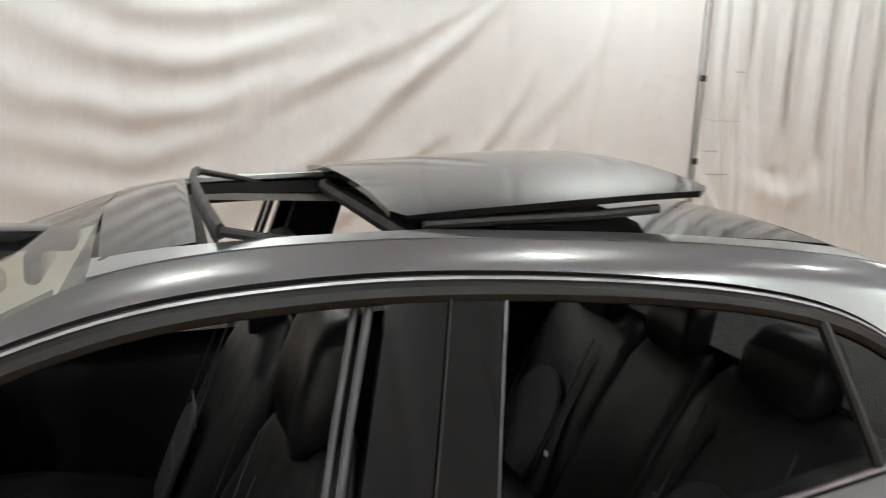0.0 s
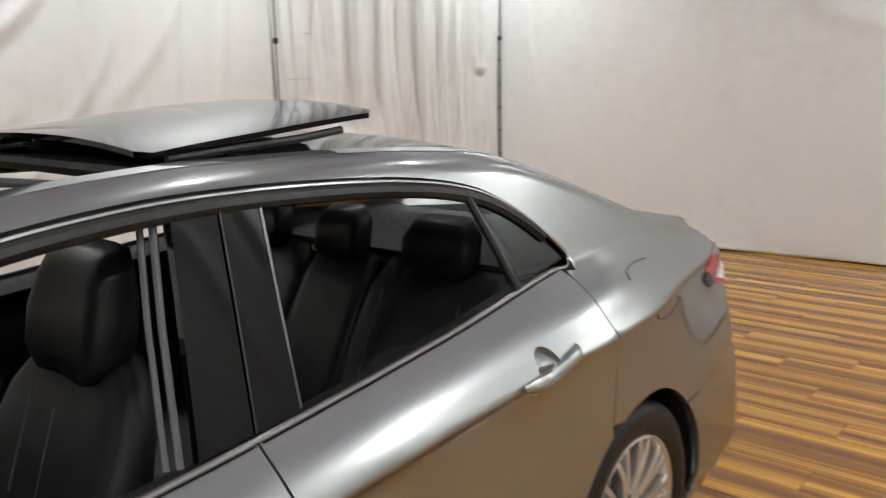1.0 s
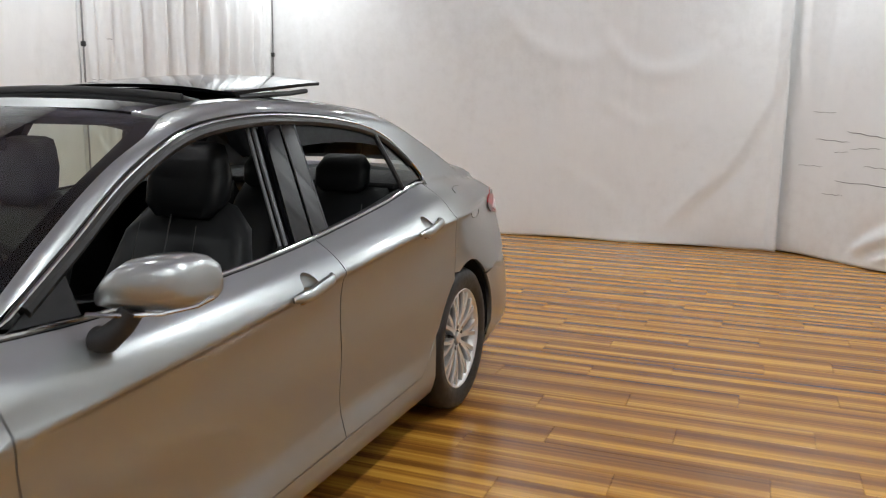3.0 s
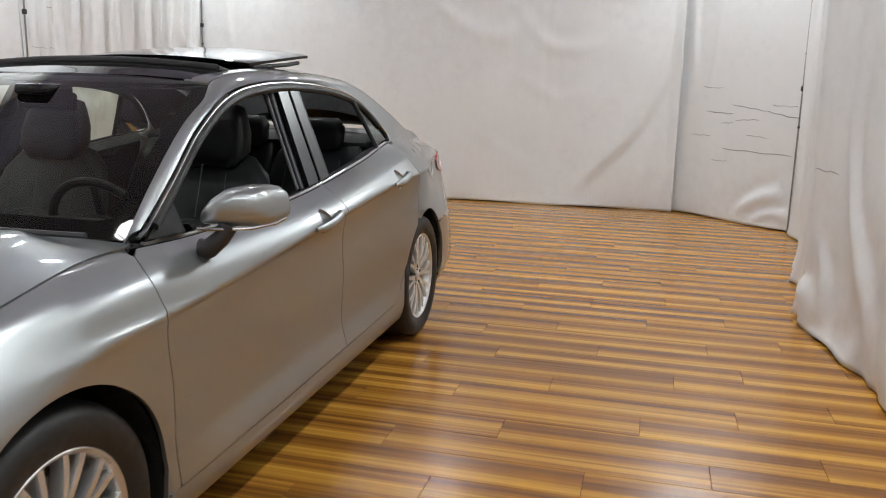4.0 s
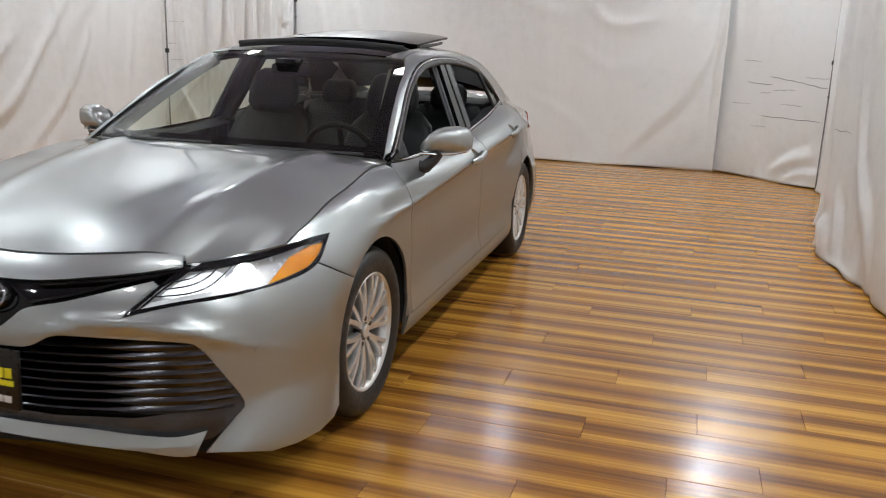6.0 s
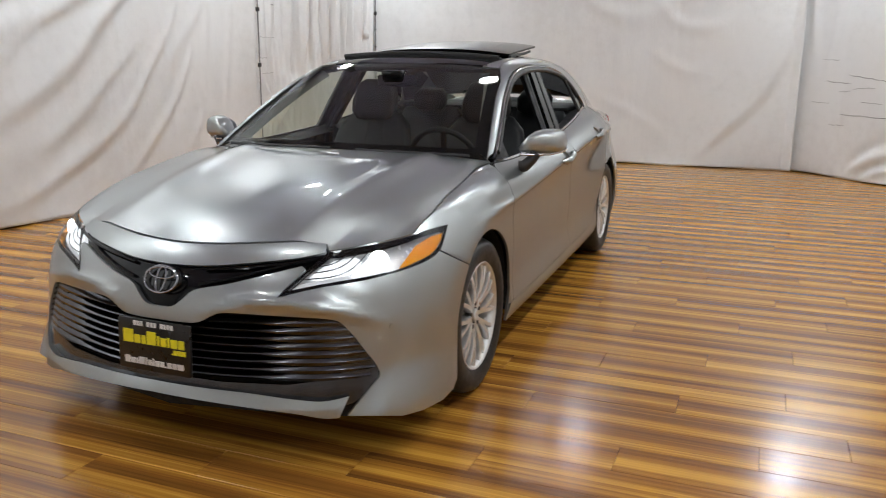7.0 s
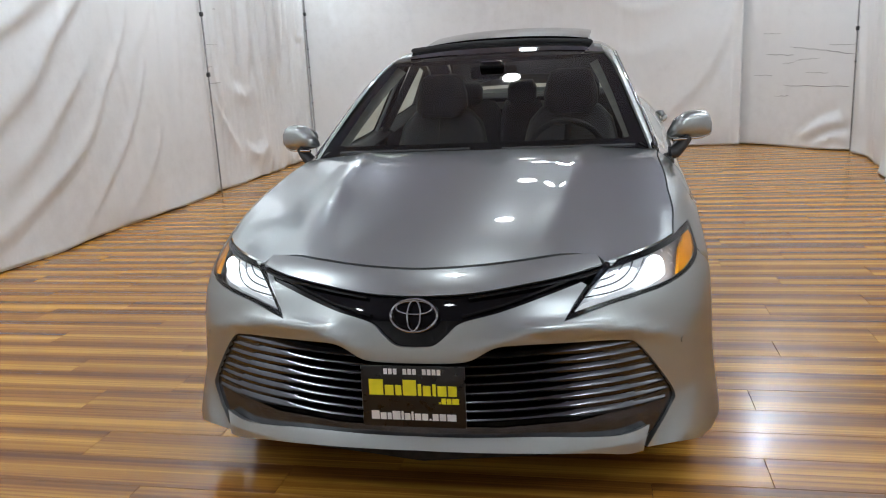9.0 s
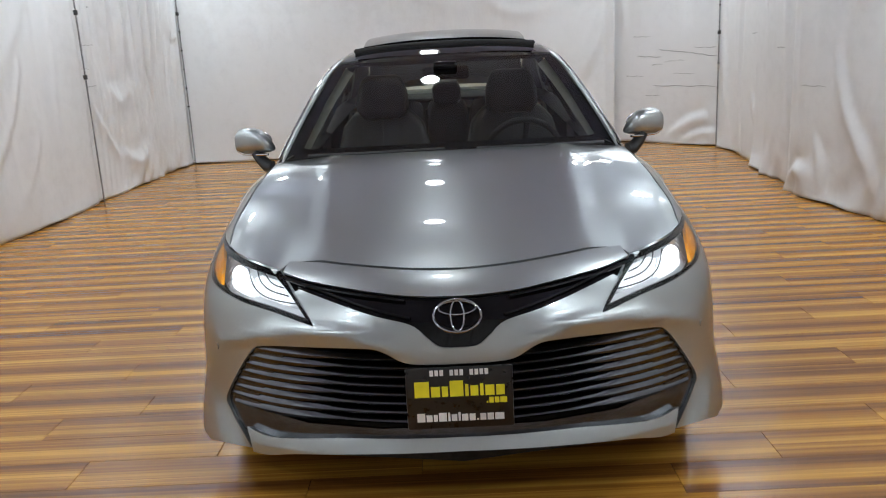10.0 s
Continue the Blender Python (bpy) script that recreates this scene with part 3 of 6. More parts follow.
_, mark = curtain("curtain", [(-4.78, 3.36), (-4.16, 3.33), (-4.10, 3.24), (-3.62, 3.24), (-3.56, 3.15), (-2.62, 3.12)], "white curtain strip hanging in stepped pleats with a rumpled hem", folds=0.010, seed=6.4, rumple=0.02,
                  lines=[([(1.10, 4.0), (1.08, 2.4), (1.12, 1.35)], 0.04, 0.05), ([(0.3, 0.75), (0.55, 0.55), (0.85, 0.62)], 0.09, 0.04), ([(1.9, 3.8), (1.8, 2.0), (1.95, 0.4)], 0.06, 0.035)])
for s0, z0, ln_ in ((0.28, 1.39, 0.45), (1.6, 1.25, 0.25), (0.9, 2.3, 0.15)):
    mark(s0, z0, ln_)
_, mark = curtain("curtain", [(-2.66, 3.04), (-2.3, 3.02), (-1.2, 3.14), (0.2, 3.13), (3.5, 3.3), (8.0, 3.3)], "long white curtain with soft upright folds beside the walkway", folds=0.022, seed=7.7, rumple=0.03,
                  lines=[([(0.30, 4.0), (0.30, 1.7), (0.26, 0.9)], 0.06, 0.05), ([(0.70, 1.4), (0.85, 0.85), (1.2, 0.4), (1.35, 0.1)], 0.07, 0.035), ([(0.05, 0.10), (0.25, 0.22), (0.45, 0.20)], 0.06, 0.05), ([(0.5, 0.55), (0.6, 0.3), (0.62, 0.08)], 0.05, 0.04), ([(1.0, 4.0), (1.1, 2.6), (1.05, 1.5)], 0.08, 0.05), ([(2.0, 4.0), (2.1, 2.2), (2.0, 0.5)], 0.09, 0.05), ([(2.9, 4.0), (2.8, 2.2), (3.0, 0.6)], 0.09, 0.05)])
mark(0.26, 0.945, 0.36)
curtain("curtain", [(7.9, 3.2), (7.85, 0.0), (7.9, -3.6)], "white curtain closing the end of the studio", folds=0.02, seed=8.2)


# The tube is added: it stands in for the shaded gap where curtains meet.
def pole(x, y, label, clips, studs=(), dx=0.0, dy=0.0):
    base = new("curtain_pole")
    base.location = (x, y, 0)
    part("tube", tube([(0, 0, 0), (dx * 0.5, dy * 0.5, 2.1), (dx, dy, 4.2)], 0.008, 10), GREYMETAL, base)
    for z in clips:
        b = block(dx * z / 4.2, dy * z / 4.2, z, 0.036, 0.036, 0.048, 0.008)
        part("clip", b, BLACKPLASTIC, base, "black plastic clamp")
    for z in studs:
        part("stud", block(dx * z / 4.2, dy * z / 4.2, z, 0.026, 0.026, 0.022, 0.008), BLACKPLASTIC, base, "small black stud")
    return tagged(base, label, "pole", "poles that hold the curtains")


pole(-3.76, -3.64, "thin grey strip in place of the dark gap at a curtain seam, with black clamps", (1.30, 1.93))
pole(-6.70, -3.56, "thin grey strip in place of the dark gap in the curtained corner, with black clamps", (2.03,), (1.80, 1.55, 1.30, 1.05, 0.80))
pole(-2.60, 3.06, "thin grey strip in place of the dark gap between two curtains, with black clamps", (1.27,), (0.62, 0.31))
pole(-5.82, 3.42, "thin grey strip in place of the dark gap at the corner curtain, with a black clamp", (1.42,), (1.75, 1.05))

# lamps on the ceiling
for k, (lx, ly) in enumerate(LAMPS):
    if k == 0:
        first = new("high_bay_lamp")
        first.location = (lx, ly, ROOM_H)
        part("housing", lathe([(0.0, -0.02), (0.05, -0.02), (0.07, -0.12), (0.13, -0.26), (0.16, -0.33), (0.155, -0.335), (0.12, -0.27), (0.0, -0.26)], 32, "z"), GREYMETAL, first)
        part("stem", tube([(0, 0, 0), (0, 0, -0.1)], 0.012, 10), GREYMETAL, first)
        face = part("diffuser", lathe([(0.0, -0.332), (0.10, -0.332), (0.115, -0.325), (0.0, -0.32)], 32, "z"), LAMPFACE, first, "glowing white disc")
        tagged(first, "round high-bay ceiling lamp with a glowing white disc", "lamp", "lamps on the ceiling")
    else:
        copy_thing(first, pose(lx, ly, ROOM_H))


# ---------------------------------------------------------------- the car's surfaces (x ahead, y to the driver's side)
ST = [-2.45, -1.9, -1.41, -0.7, 0.0, 0.7, 1.2, 1.6, 2.0]
ZC = spl(ST, [0.950, 0.945, 0.932, 0.900, 0.848, 0.797, 0.775, 0.765, 0.745])
ZTOP = spl(ST, [1.00, 1.045, 1.075, 1.010, 0.948, 0.925, 0.928, 0.866, 0.765])
SIDE_Y = [spl(ST, v) for v in (
    [0.76, 0.83, 0.855, 0.868, 0.868, 0.868, 0.872, 0.89, 0.95],
    [0.80, 0.875, 0.895, 0.902, 0.902, 0.902, 0.900, 0.902, 0.935],
    [0.80, 0.890, 0.914, 0.876, 0.876, 0.878, 0.902, 0.908, 0.915],
    [0.775, 0.884, 0.917, 0.884, 0.880, 0.882, 0.908, 0.913, 0.905],
    [0.697, 0.797, 0.8965, 0.8980, 0.8965, 0.8945, 0.903, 0.904, 0.893],
    [0.695, 0.795, 0.897, 0.910, 0.909, 0.906, 0.908, 0.903, 0.89],
    [0.680, 0.778, 0.884, 0.905, 0.907, 0.904, 0.898, 0.888, 0.865],
    [0.620, 0.718, 0.815, 0.850, 0.862, 0.866, 0.862, 0.845, 0.815],
    [0.560, 0.655, 0.710, 0.772, 0.795, 0.792, 0.765, 0.765, 0.765])]
ZSIL = spl([-1.95, -1.5, -1.2, -0.9, -0.5, -0.2, 0.15, 0.45, 0.75, 1.02], [1.115, 1.265, 1.355, 1.388, 1.402, 1.400, 1.362, 1.265, 1.105, 0.935])
XN = spl([0.15, 0.20, 0.27, 0.35, 0.45, 0.55, 0.64, 0.70, 0.75, 0.82, 0.95], [2.415, 2.412, 2.402, 2.386, 2.374, 2.360, 2.325, 2.280, 2.224, 2.10, 1.85])
WN = spl([0.15, 0.35, 0.5, 0.65, 0.774, 0.85, 0.95], [0.945, 0.925, 0.918, 0.90, 0.850, 0.815, 0.78])


RIDGE = spl([0.10, 0.20, 0.28, 0.43, 0.58, 0.68, 0.80], [0.525, 0.549, 0.573, 0.582, 0.572, 0.548, 0.50])


def nose_x(y, z):
    a = np.abs(y)
    ridge = 0.020 * np.exp(-((z - RIDGE(a)) / 0.024) ** 2) * np.clip((a - 0.14) / 0.22, 0, 1) * np.clip((0.80 - a) / 0.22, 0, 1)
    k = np.clip((a - 0.69 - 0.56 * (z - 0.225)) / 0.11, 0, 1)
    q = np.clip((0.35 - z) / 0.15, 0, 1)
    ridge = ridge + 0.036 * k * k * (3 - 2 * k) * q
    return XN(z) - 0.38 * y * y - 0.25 * (a / WN(z)) ** 14 + ridge


def side_base(x, z):
    x, z = np.broadcast_arrays(np.asarray(x, float), np.asarray(z, float))
    zc, zt = ZC(x), ZTOP(x)
    Z = np.stack([0 * x + 0.17, 0 * x + 0.26, 0 * x + 0.40, 0 * x + 0.56, zc - 0.026, zc - 0.005, zc + 0.005, zc + 0.5 * (zt - zc) + 0.006, zt], -1)
    Z = np.maximum.accumulate(Z + np.arange(9) * 1e-4, -1)
    Y = np.stack([f(x) for f in SIDE_Y], -1)
    zz = np.clip(z, Z[..., 0], Z[..., -1])
    i = np.clip((zz[..., None] > Z).sum(-1) - 1, 0, 7)
    d = np.diff(Y, axis=-1) / np.maximum(np.diff(Z, axis=-1), 1e-4)
    m = np.concatenate([d[..., :1], 0.5 * (d[..., 1:] + d[..., :-1]), d[..., -1:]], -1)
    tk = lambda A, k: np.take_along_axis(A, k[..., None], -1)[..., 0]
    h = tk(Z, i + 1) - tk(Z, i)
    t = (zz - tk(Z, i)) / h
    y = (1 + 2 * t) * (1 - t) ** 2 * tk(Y, i) + t * (1 - t) ** 2 * h * tk(m, i) + t * t * (3 - 2 * t) * tk(Y, i + 1) + t * t * (t - 1) * h * tk(m, i + 1)
    up = np.maximum(z - zt, 0)
    zs = ZSIL(x)
    y = y - 0.47 * up - 0.05 * np.clip((z - zs + 0.055) / 0.055, 0, 1.3) ** 2.5 * (up > 0)
    return y + 0.9 * np.minimum(z - 0.17, 0)


def side_y(x, z):
    """Half the car's width at x, z; the nose and tail round it off."""
    x, z = np.broadcast_arrays(np.asarray(x, float), np.asarray(z, float))
    y = side_base(x, z)
    lo, hi = np.zeros_like(x), np.full_like(x, 1.1)
    for _ in range(26):
        mid = 0.5 * (lo + hi)
        inside = nose_x(mid, z) > x
        lo, hi = np.where(inside, mid, lo), np.where(inside, hi, mid)
    k = 0.016
    d = np.clip(0.5 + 0.5 * (lo - y) / k, 0, 1)
    y = np.where(x > 1.3, lo * (1 - d) + y * d - k * d * (1 - d), y)
    back = 0.92 * np.sqrt(np.clip((x + 2.50 - 0.10 * np.abs(z - 0.70)) / 0.20, 0, 4))
    d = np.clip(0.5 + 0.5 * (back - y) / 0.14, 0, 1)
    return np.where(x < -1.9, back * (1 - d) + y * d - 0.14 * d * (1 - d), y)


def on_side(x, z):
    return np.stack([x, side_y(x, z), z], -1)


# the nose as one sheet: u runs along the plan outline from the middle, z up
NZ = np.linspace(0.14, 0.96, 83)
NU = np.linspace(0, 2.2, 300)
NOSE = []
for z in NZ:
    ya = np.linspace(0, 0.76, 120)
    xa = nose_x(ya, z)
    xb = np.linspace(xa[-1], 0.9, 220)[1:]
    yb = side_y(xb, z + 0 * xb)
    px, py = np.r_[xa, xb], np.r_[ya, yb]
    s = np.r_[0, np.cumsum(np.hypot(np.diff(px), np.diff(py)))]
    NOSE.append(np.stack([np.interp(NU, s, px), np.interp(NU, s, py)], -1))
NOSE = np.array(NOSE)


def on_nose(u, z):
    u, z = np.asarray(u, float), np.asarray(z, float)
    sg = np.where(u < 0, -1.0, 1.0)
    fu = np.clip(np.abs(u) / 2.2 * 299, 0, 298.999)
    fz = np.clip((z - 0.14) / 0.82 * 82, 0, 81.999)
    i, j = fz.astype(int), fu.astype(int)
    a, b = (fz - i)[..., None], (fu - j)[..., None]
    q = (NOSE[i, j] * (1 - b) + NOSE[i, j + 1] * b) * (1 - a) + (NOSE[i + 1, j] * (1 - b) + NOSE[i + 1, j + 1] * b) * a
    return np.stack([q[..., 0], q[..., 1] * sg, z], -1)


def uy(y, z):
    """The sheet's u for a place y out from the middle (y up to 0.83)."""
    row = NOSE[int(np.clip(round((z - 0.14) / 0.01), 0, 82))]
    return float(np.interp(y, row[:, 1], NU)) if y < 0.8 else float(NU[np.argmin(np.abs(row[:, 1] - y))])


def ux(x, z):
    row = NOSE[int(np.clip(round((z - 0.14) / 0.01), 0, 82))]
    return float(np.interp(-x, -row[:, 0], NU))


def ny(pts):
    return [(uy(y, z), z) for y, z in pts]


def nx_(pts):
    return [(ux(x, z), z) for x, z in pts]


HOODZ = spl([0.85, 1.02, 1.3, 1.6, 1.8, 2.0, 2.11, 2.23], [0.962, 0.972, 0.952, 0.908, 0.870, 0.823, 0.790, 0.748])
HOODD = spl([0.85, 1.0, 1.2, 1.4, 1.6, 1.8, 2.0, 2.11, 2.23], [0.03, 0.034, 0.036, 0.043, 0.046, 0.059, 0.079, 0.071, 0.07])


def on_hood(x, y):
    a = np.abs(y)
    ridge = 0.011 * np.exp(-((a - 0.50 + 0.10 * (x - 1.0)) / 0.06) ** 2) * np.clip((2.15 - x) / 0.4, 0, 1)
    return np.stack([x, y, HOODZ(x) - HOODD(x) * (a / 0.765) ** 2.5 + ridge], -1)


# where the bonnet's sheet runs into the nose
NOSE_EDGE = []
for y in np.linspace(0, 0.762, 40):
    zz = np.linspace(0.70, 0.88, 721)
    xx = nose_x(y, zz)
    k = int(np.argmin(np.abs(on_hood(xx, y + 0 * xx)[:, 2] - zz)))
    NOSE_EDGE.append((float(xx[k]), float(y), float(zz[k])))
# from there the bonnet follows the headlight's upper edge
for u, z in ((0.568, 0.742), (0.610, 0.748), (0.653, 0.754), (0.720, 0.763), (0.782, 0.770), (0.851, 0.777)):
    if u == 0.568:
        NOSE_EDGE = [q for q in NOSE_EDGE if q[1] < 0.53]
    NOSE_EDGE.append((*(float(q) for q in on_nose(np.array(u), np.array(z))),))
MEET = NOSE_EDGE[-1]
EDGE_Y = [0.0, 0.42] + [q[1] for q in NOSE_EDGE[-6:]]
EDGE_X = [2.22, 2.17] + [q[0] for q in NOSE_EDGE[-6:]]
EDGE_D = [0.0, 0.0] + [q[2] - float(on_hood(np.array(q[0]), np.array(q[1]))[2]) for q in NOSE_EDGE[-6:]]
hood_plain = on_hood


def on_hood(x, y):
    """The bonnet, drawn to the headlight's edge at its front corners."""
    p = hood_plain(x, y)
    a = np.abs(y)
    k = np.clip(1 - (np.interp(a, EDGE_Y, EDGE_X) - x) / 0.30, 0, 1)
    p[..., 2] += np.interp(a, EDGE_Y, EDGE_D) * k * k * (3 - 2 * k)
    return p


# where the bonnet's sheet runs into the fender
HOOD_LINE = []
for x in np.linspace(1.0, MEET[0], 36)[:-1]:
    zz = np.linspace(float(ZTOP(x)), float(ZTOP(x)) - 0.05, 201)
    yy_ = side_y(x + 0 * zz, zz)
    k = int(np.argmin(np.abs(on_hood(x + 0 * zz, yy_)[:, 2] - zz)))
    HOOD_LINE.append((float(x), float(yy_[k]), float(zz[k])))
HOOD_LINE.append(MEET)
ROOFH = spl([-1.3, -0.9, -0.4, 0.0, 0.2], [0.034, 0.042, 0.044, 0.036, 0.026])


def rail_y(x):
    return side_y(x, ZSIL(x)) - 0.002


def on_roof(x, y):
    e = rail_y(np.asarray(x, float))
    return np.stack([x, y, ZSIL(x) + 0.002 + ROOFH(x) * (1 - np.clip(np.abs(y) / e, 0, 1.2) ** 2.4)], -1)


def on_screen(u, v):
    """The windscreen: u across (-1..1), v from cowl to roof."""
    bx, hw = 1.10 - 0.155 * u ** 2, 0.768
    b = np.stack([bx, u * hw, 0.942 + 0.015 * (1 - u ** 2)], -1)
    t = np.stack([0.213 - 0.018 * u ** 2, u * 0.566, 1.348 + 0.026 * (1 - u ** 2)], -1)
    v = v[..., None]
    return b * (1 - v) + t * v + np.stack([0 * u, 0 * u, 0.035 + 0 * u], -1) * 4 * v * (1 - v) * 0.6


def on_back(u, v):
    b = np.stack([-1.90 + 0.10 * u ** 2, u * 0.60, 1.108 + 0.015 * (1 - u ** 2)], -1)
    t = np.stack([-1.17 - 0.03 * (1 - u ** 2), u * 0.53, 1.362 + 0.030 * (1 - u ** 2)], -1)
    v = v[..., None]
    return b * (1 - v) + t * v + np.stack([0 * u, 0 * u, 0.03 + 0 * u], -1) * 4 * v * (1 - v) * 0.7


car = new("sedan_car")
tagged(car, "silver four-door sedan with open glass roof, headlights lit, side windows down", "car")
FA, RA, WZ, AR = 1.4125, -1.4125, 0.334, 0.374


def twice(name, outline, surf, material, label="", **more):
    a = shell(name, outline, surf, material, car, label, **more)
    return a, shell(name, outline, surf, material, car, label, mirror=1, **more)


def belt(x):
    return float(ZTOP(x))


# doors, fenders and quarters -------------------------------------------------
XB, XF, XR = -0.205, 1.015, -1.02
G = 0.0025
seam_b = [(-0.228, 0.970), (-0.222, 0.925), (-0.224, 0.870), (-0.234, 0.79), (-0.240, 0.65), (-0.240, 0.45), (-0.236, 0.300)]
front_door = [(x + G, z) for x, z in curve_pts(seam_b, 5)] + [(0.3, 0.292), (0.985, 0.288)] + curve_pts([(0.99, 0.30), (1.0, 0.55), (1.018, 0.76), (1.03, 0.86), (1.0, 0.915)], 5) + [(x, belt(x) - 0.004) for x in np.linspace(0.97, -0.222, 32)]
CUP_F, CUP_R = (-0.020, 0.853, 0.043, 0.045), (-0.935, 0.915, 0.043, 0.045)
doors = twice("front_door", front_door, on_side, PAINT, step=0.04, step2=0.010, holes=(CUP_F,))
rear_arch = arc(RA, WZ, AR + 0.004, 22, 58, 12)
rear_door = [(x - G, z) for x, z in curve_pts(seam_b, 5)][::-1] + [(x, belt(x) - 0.004) for x in np.linspace(-0.234, -1.236, 27)] + curve_pts([(-1.240, 1.045), (-1.228, 0.98), (-1.228, 0.90), (-1.224, 0.78), (-1.210, 0.685)], 5) + rear_arch[::-1] + curve_pts([(-1.040, 0.452), (-0.972, 0.36), (-0.88, 0.312)], 4) + [(-0.5, 0.303)]
rdoors = twice("rear_door", rear_door, on_side, PAINT, step=0.04, step2=0.010, holes=(CUP_R,))
hoodline = [(x, z) for x, y, z in HOOD_LINE if x > 1.01]
farch = arc(FA, WZ, AR, 180, 50, 30)
LENS_BACK = [(float(on_nose(np.array(u + 0.003), np.array(z))[0]), z) for u, z in ((1.036, 0.709), (1.044, 0.724), (1.048, 0.742), (1.049, 0.762), (1.046, 0.782), (0.95, 0.782))]
fender = [(0.995, 0.20), (1.036, 0.20)] + farch[1:] + LENS_BACK + [(x, z - 0.0015) for x, z in hoodline[::-1]] + curve_pts([(1.004, 0.915), (1.034, 0.86), (1.022, 0.76), (1.004, 0.55), (0.994, 0.30)], 5)
fenders = twice("front_fender", fender, on_side, PAINT, step=0.03, step2=0.015)
rocker = [(1.034, 0.195), (1.034, 0.285), (0.3, 0.289), (-0.5, 0.300), (-0.875, 0.309), (-0.964, 0.354), (-1.034, 0.446), (-1.0385, 0.40), (-1.0385, 0.195)]
twice("rocker_panel", rocker, on_side, PAINT, "silver sill panel", step=0.06, step2=0.03)

# daylight openings
dlo_top = [(0.93, 0.945), (0.70, 1.070), (0.45, 1.205), (0.18, 1.305), (-0.10, 1.345), (-0.40, 1.352), (-0.75, 1.332), (-1.00, 1.288), (-1.16, 1.210), (-1.285, 1.105)]
top_run = curve_pts(dlo_top, 6)
tip = curve_pts([(-1.285, 1.105), (-1.300, 1.080), (-1.285, 1.062)], 3)
dlo = spl([p[0] for p in top_run[::-1]], [p[1] for p in top_run[::-1]])
frame_out = [(x, float(dlo(x)) + 0.014) for x in np.linspace(0.95, -1.28, 60)]
pillar_top = [(x, float(ZSIL(x)) - 0.018 * min(1.0, max(0.0, (x - 0.19) / 0.14))) for x in np.linspace(-1.95, 1.02, 60)]
quarter = [(x - 2 * G, z) for x, z in curve_pts([(-1.210, 0.685), (-1.224, 0.78), (-1.228, 0.90), (-1.228, 0.98), (-1.238, 1.045)], 5)] + [(-1.252, 1.060), (-1.285, 1.056), (-1.308, 1.080), (-1.294, 1.110)] + [p for p in frame_out[::-1] if p[0] > -1.28] + [(1.0, 0.931)] + pillar_top[::-1] + [(-2.2, 1.065), (-2.40, 1.035), (-2.46, 0.98), (-2.465, 0.62), (-1.80, 0.60)] + arc(RA, WZ, AR, 134, 64, 20)[:-1]
twice("side_panel", quarter, on_side, PAINT, "silver roof rail, rear pillar and rear quarter", step=0.03, step2=0.015)
rearb = [(-1.80, 0.597), (-2.465, 0.617), (-2.42, 0.24), (-1.9, 0.19), (-1.786, 0.20), (-1.7865, WZ)] + arc(RA, WZ, AR, 180, 136, 10)
twice("rear_bumper_side", rearb, on_side, PAINT, step=0.04)
tail_face = [(-0.60, 0.30), (-0.60, 0.60), (-0.54, 0.95), (-0.5, 0.985), (0.5, 0.985), (0.54, 0.95), (0.60, 0.60), (0.60, 0.30)]
shell("rear_bumper", tail_face, lambda y, z: np.stack([-2.47 + 0.12 * y ** 2 + 0.06 * np.abs(z - 0.6), y, z], -1), PAINT, car, "silver tail panel and rear bumper", step=0.08, flange=0.05)

# bonnet, roof, boot ------------------------------------------------------------
front_edge = [(x - 0.002, y) for x, y, z in NOSE_EDGE[::-1]]
front_edge = front_edge + [(x, -y) for x, y in front_edge[::-1][1:]]
hood_side = [(0.962, 0.760)] + [(x, y - 0.0035) for x, y, z in HOOD_LINE[:-1]]
hood_back = [(1.092 - 0.130 * (y / 0.757) ** 2, y) for y in np.linspace(-0.755, 0.755, 20)]
hood = hood_back + hood_side + front_edge + [(x, -y) for x, y in hood_side[::-1]]
shell("hood", hood, on_hood, PAINT, car, "silver bonnet with two soft ridges", step=0.03, flange=0.02)

OPEN_X0, OPEN_X1, OPEN_Y = -0.30, 0.055, 0.455
roof_silver = [(x, float(rail_y(x))) for x in np.linspace(0.20, -1.19, 40)] + [(-1.19, 0.46), (-1.0, 0.485), (-0.3, 0.495), (0.10, 0.485), (0.20, 0.46)]
twice("roof_rail", roof_silver, on_roof, PAINT, "silver edge of the roof", step=0.04, step2=0.02, flange=0.01)
header = [(0.19, -0.483), (0.20, -0.3), (0.215, 0.0), (0.20, 0.3), (0.19, 0.483), (OPEN_X1, 0.483), (OPEN_X1, -0.483)]
shell("roof_header", header, on_roof, ROOFGLASS, car, "gloss black strip over the windscreen", step=0.04, flange=0.01)
rear_roof = [(-0.42, -0.485), (-0.42, 0.485), (-1.0, 0.478), (-1.15, 0.45), (-1.185, 0.0), (-1.15, -0.45), (-1.0, -0.478)]
shell("rear_roof_glass", rear_roof, on_roof, ROOFGLASS, car, "fixed black glass roof panel", step=0.04, flange=0.01)
for s in (1, -1):
    strip = [(OPEN_X1, s * 0.455), (OPEN_X1, s * 0.49), (-0.42, s * 0.49), (-0.42, s * 0.455)]
    shell("roof_channel", strip, lambda x, y: on_roof(x, y) - np.array([0, 0, 0.018]), TRIM, car, "black guide channel", step=0.05, flange=0.03)

def on_lid(x, y):
    """The sliding glass, tilted up at its back."""
    base = on_roof(np.clip(x, -0.95, 0.1), y)
    k = np.clip((-0.26 - x) / 0.56, -0.05, 1.05)
    base[..., 2] += 0.012 + 0.064 * k
    return base

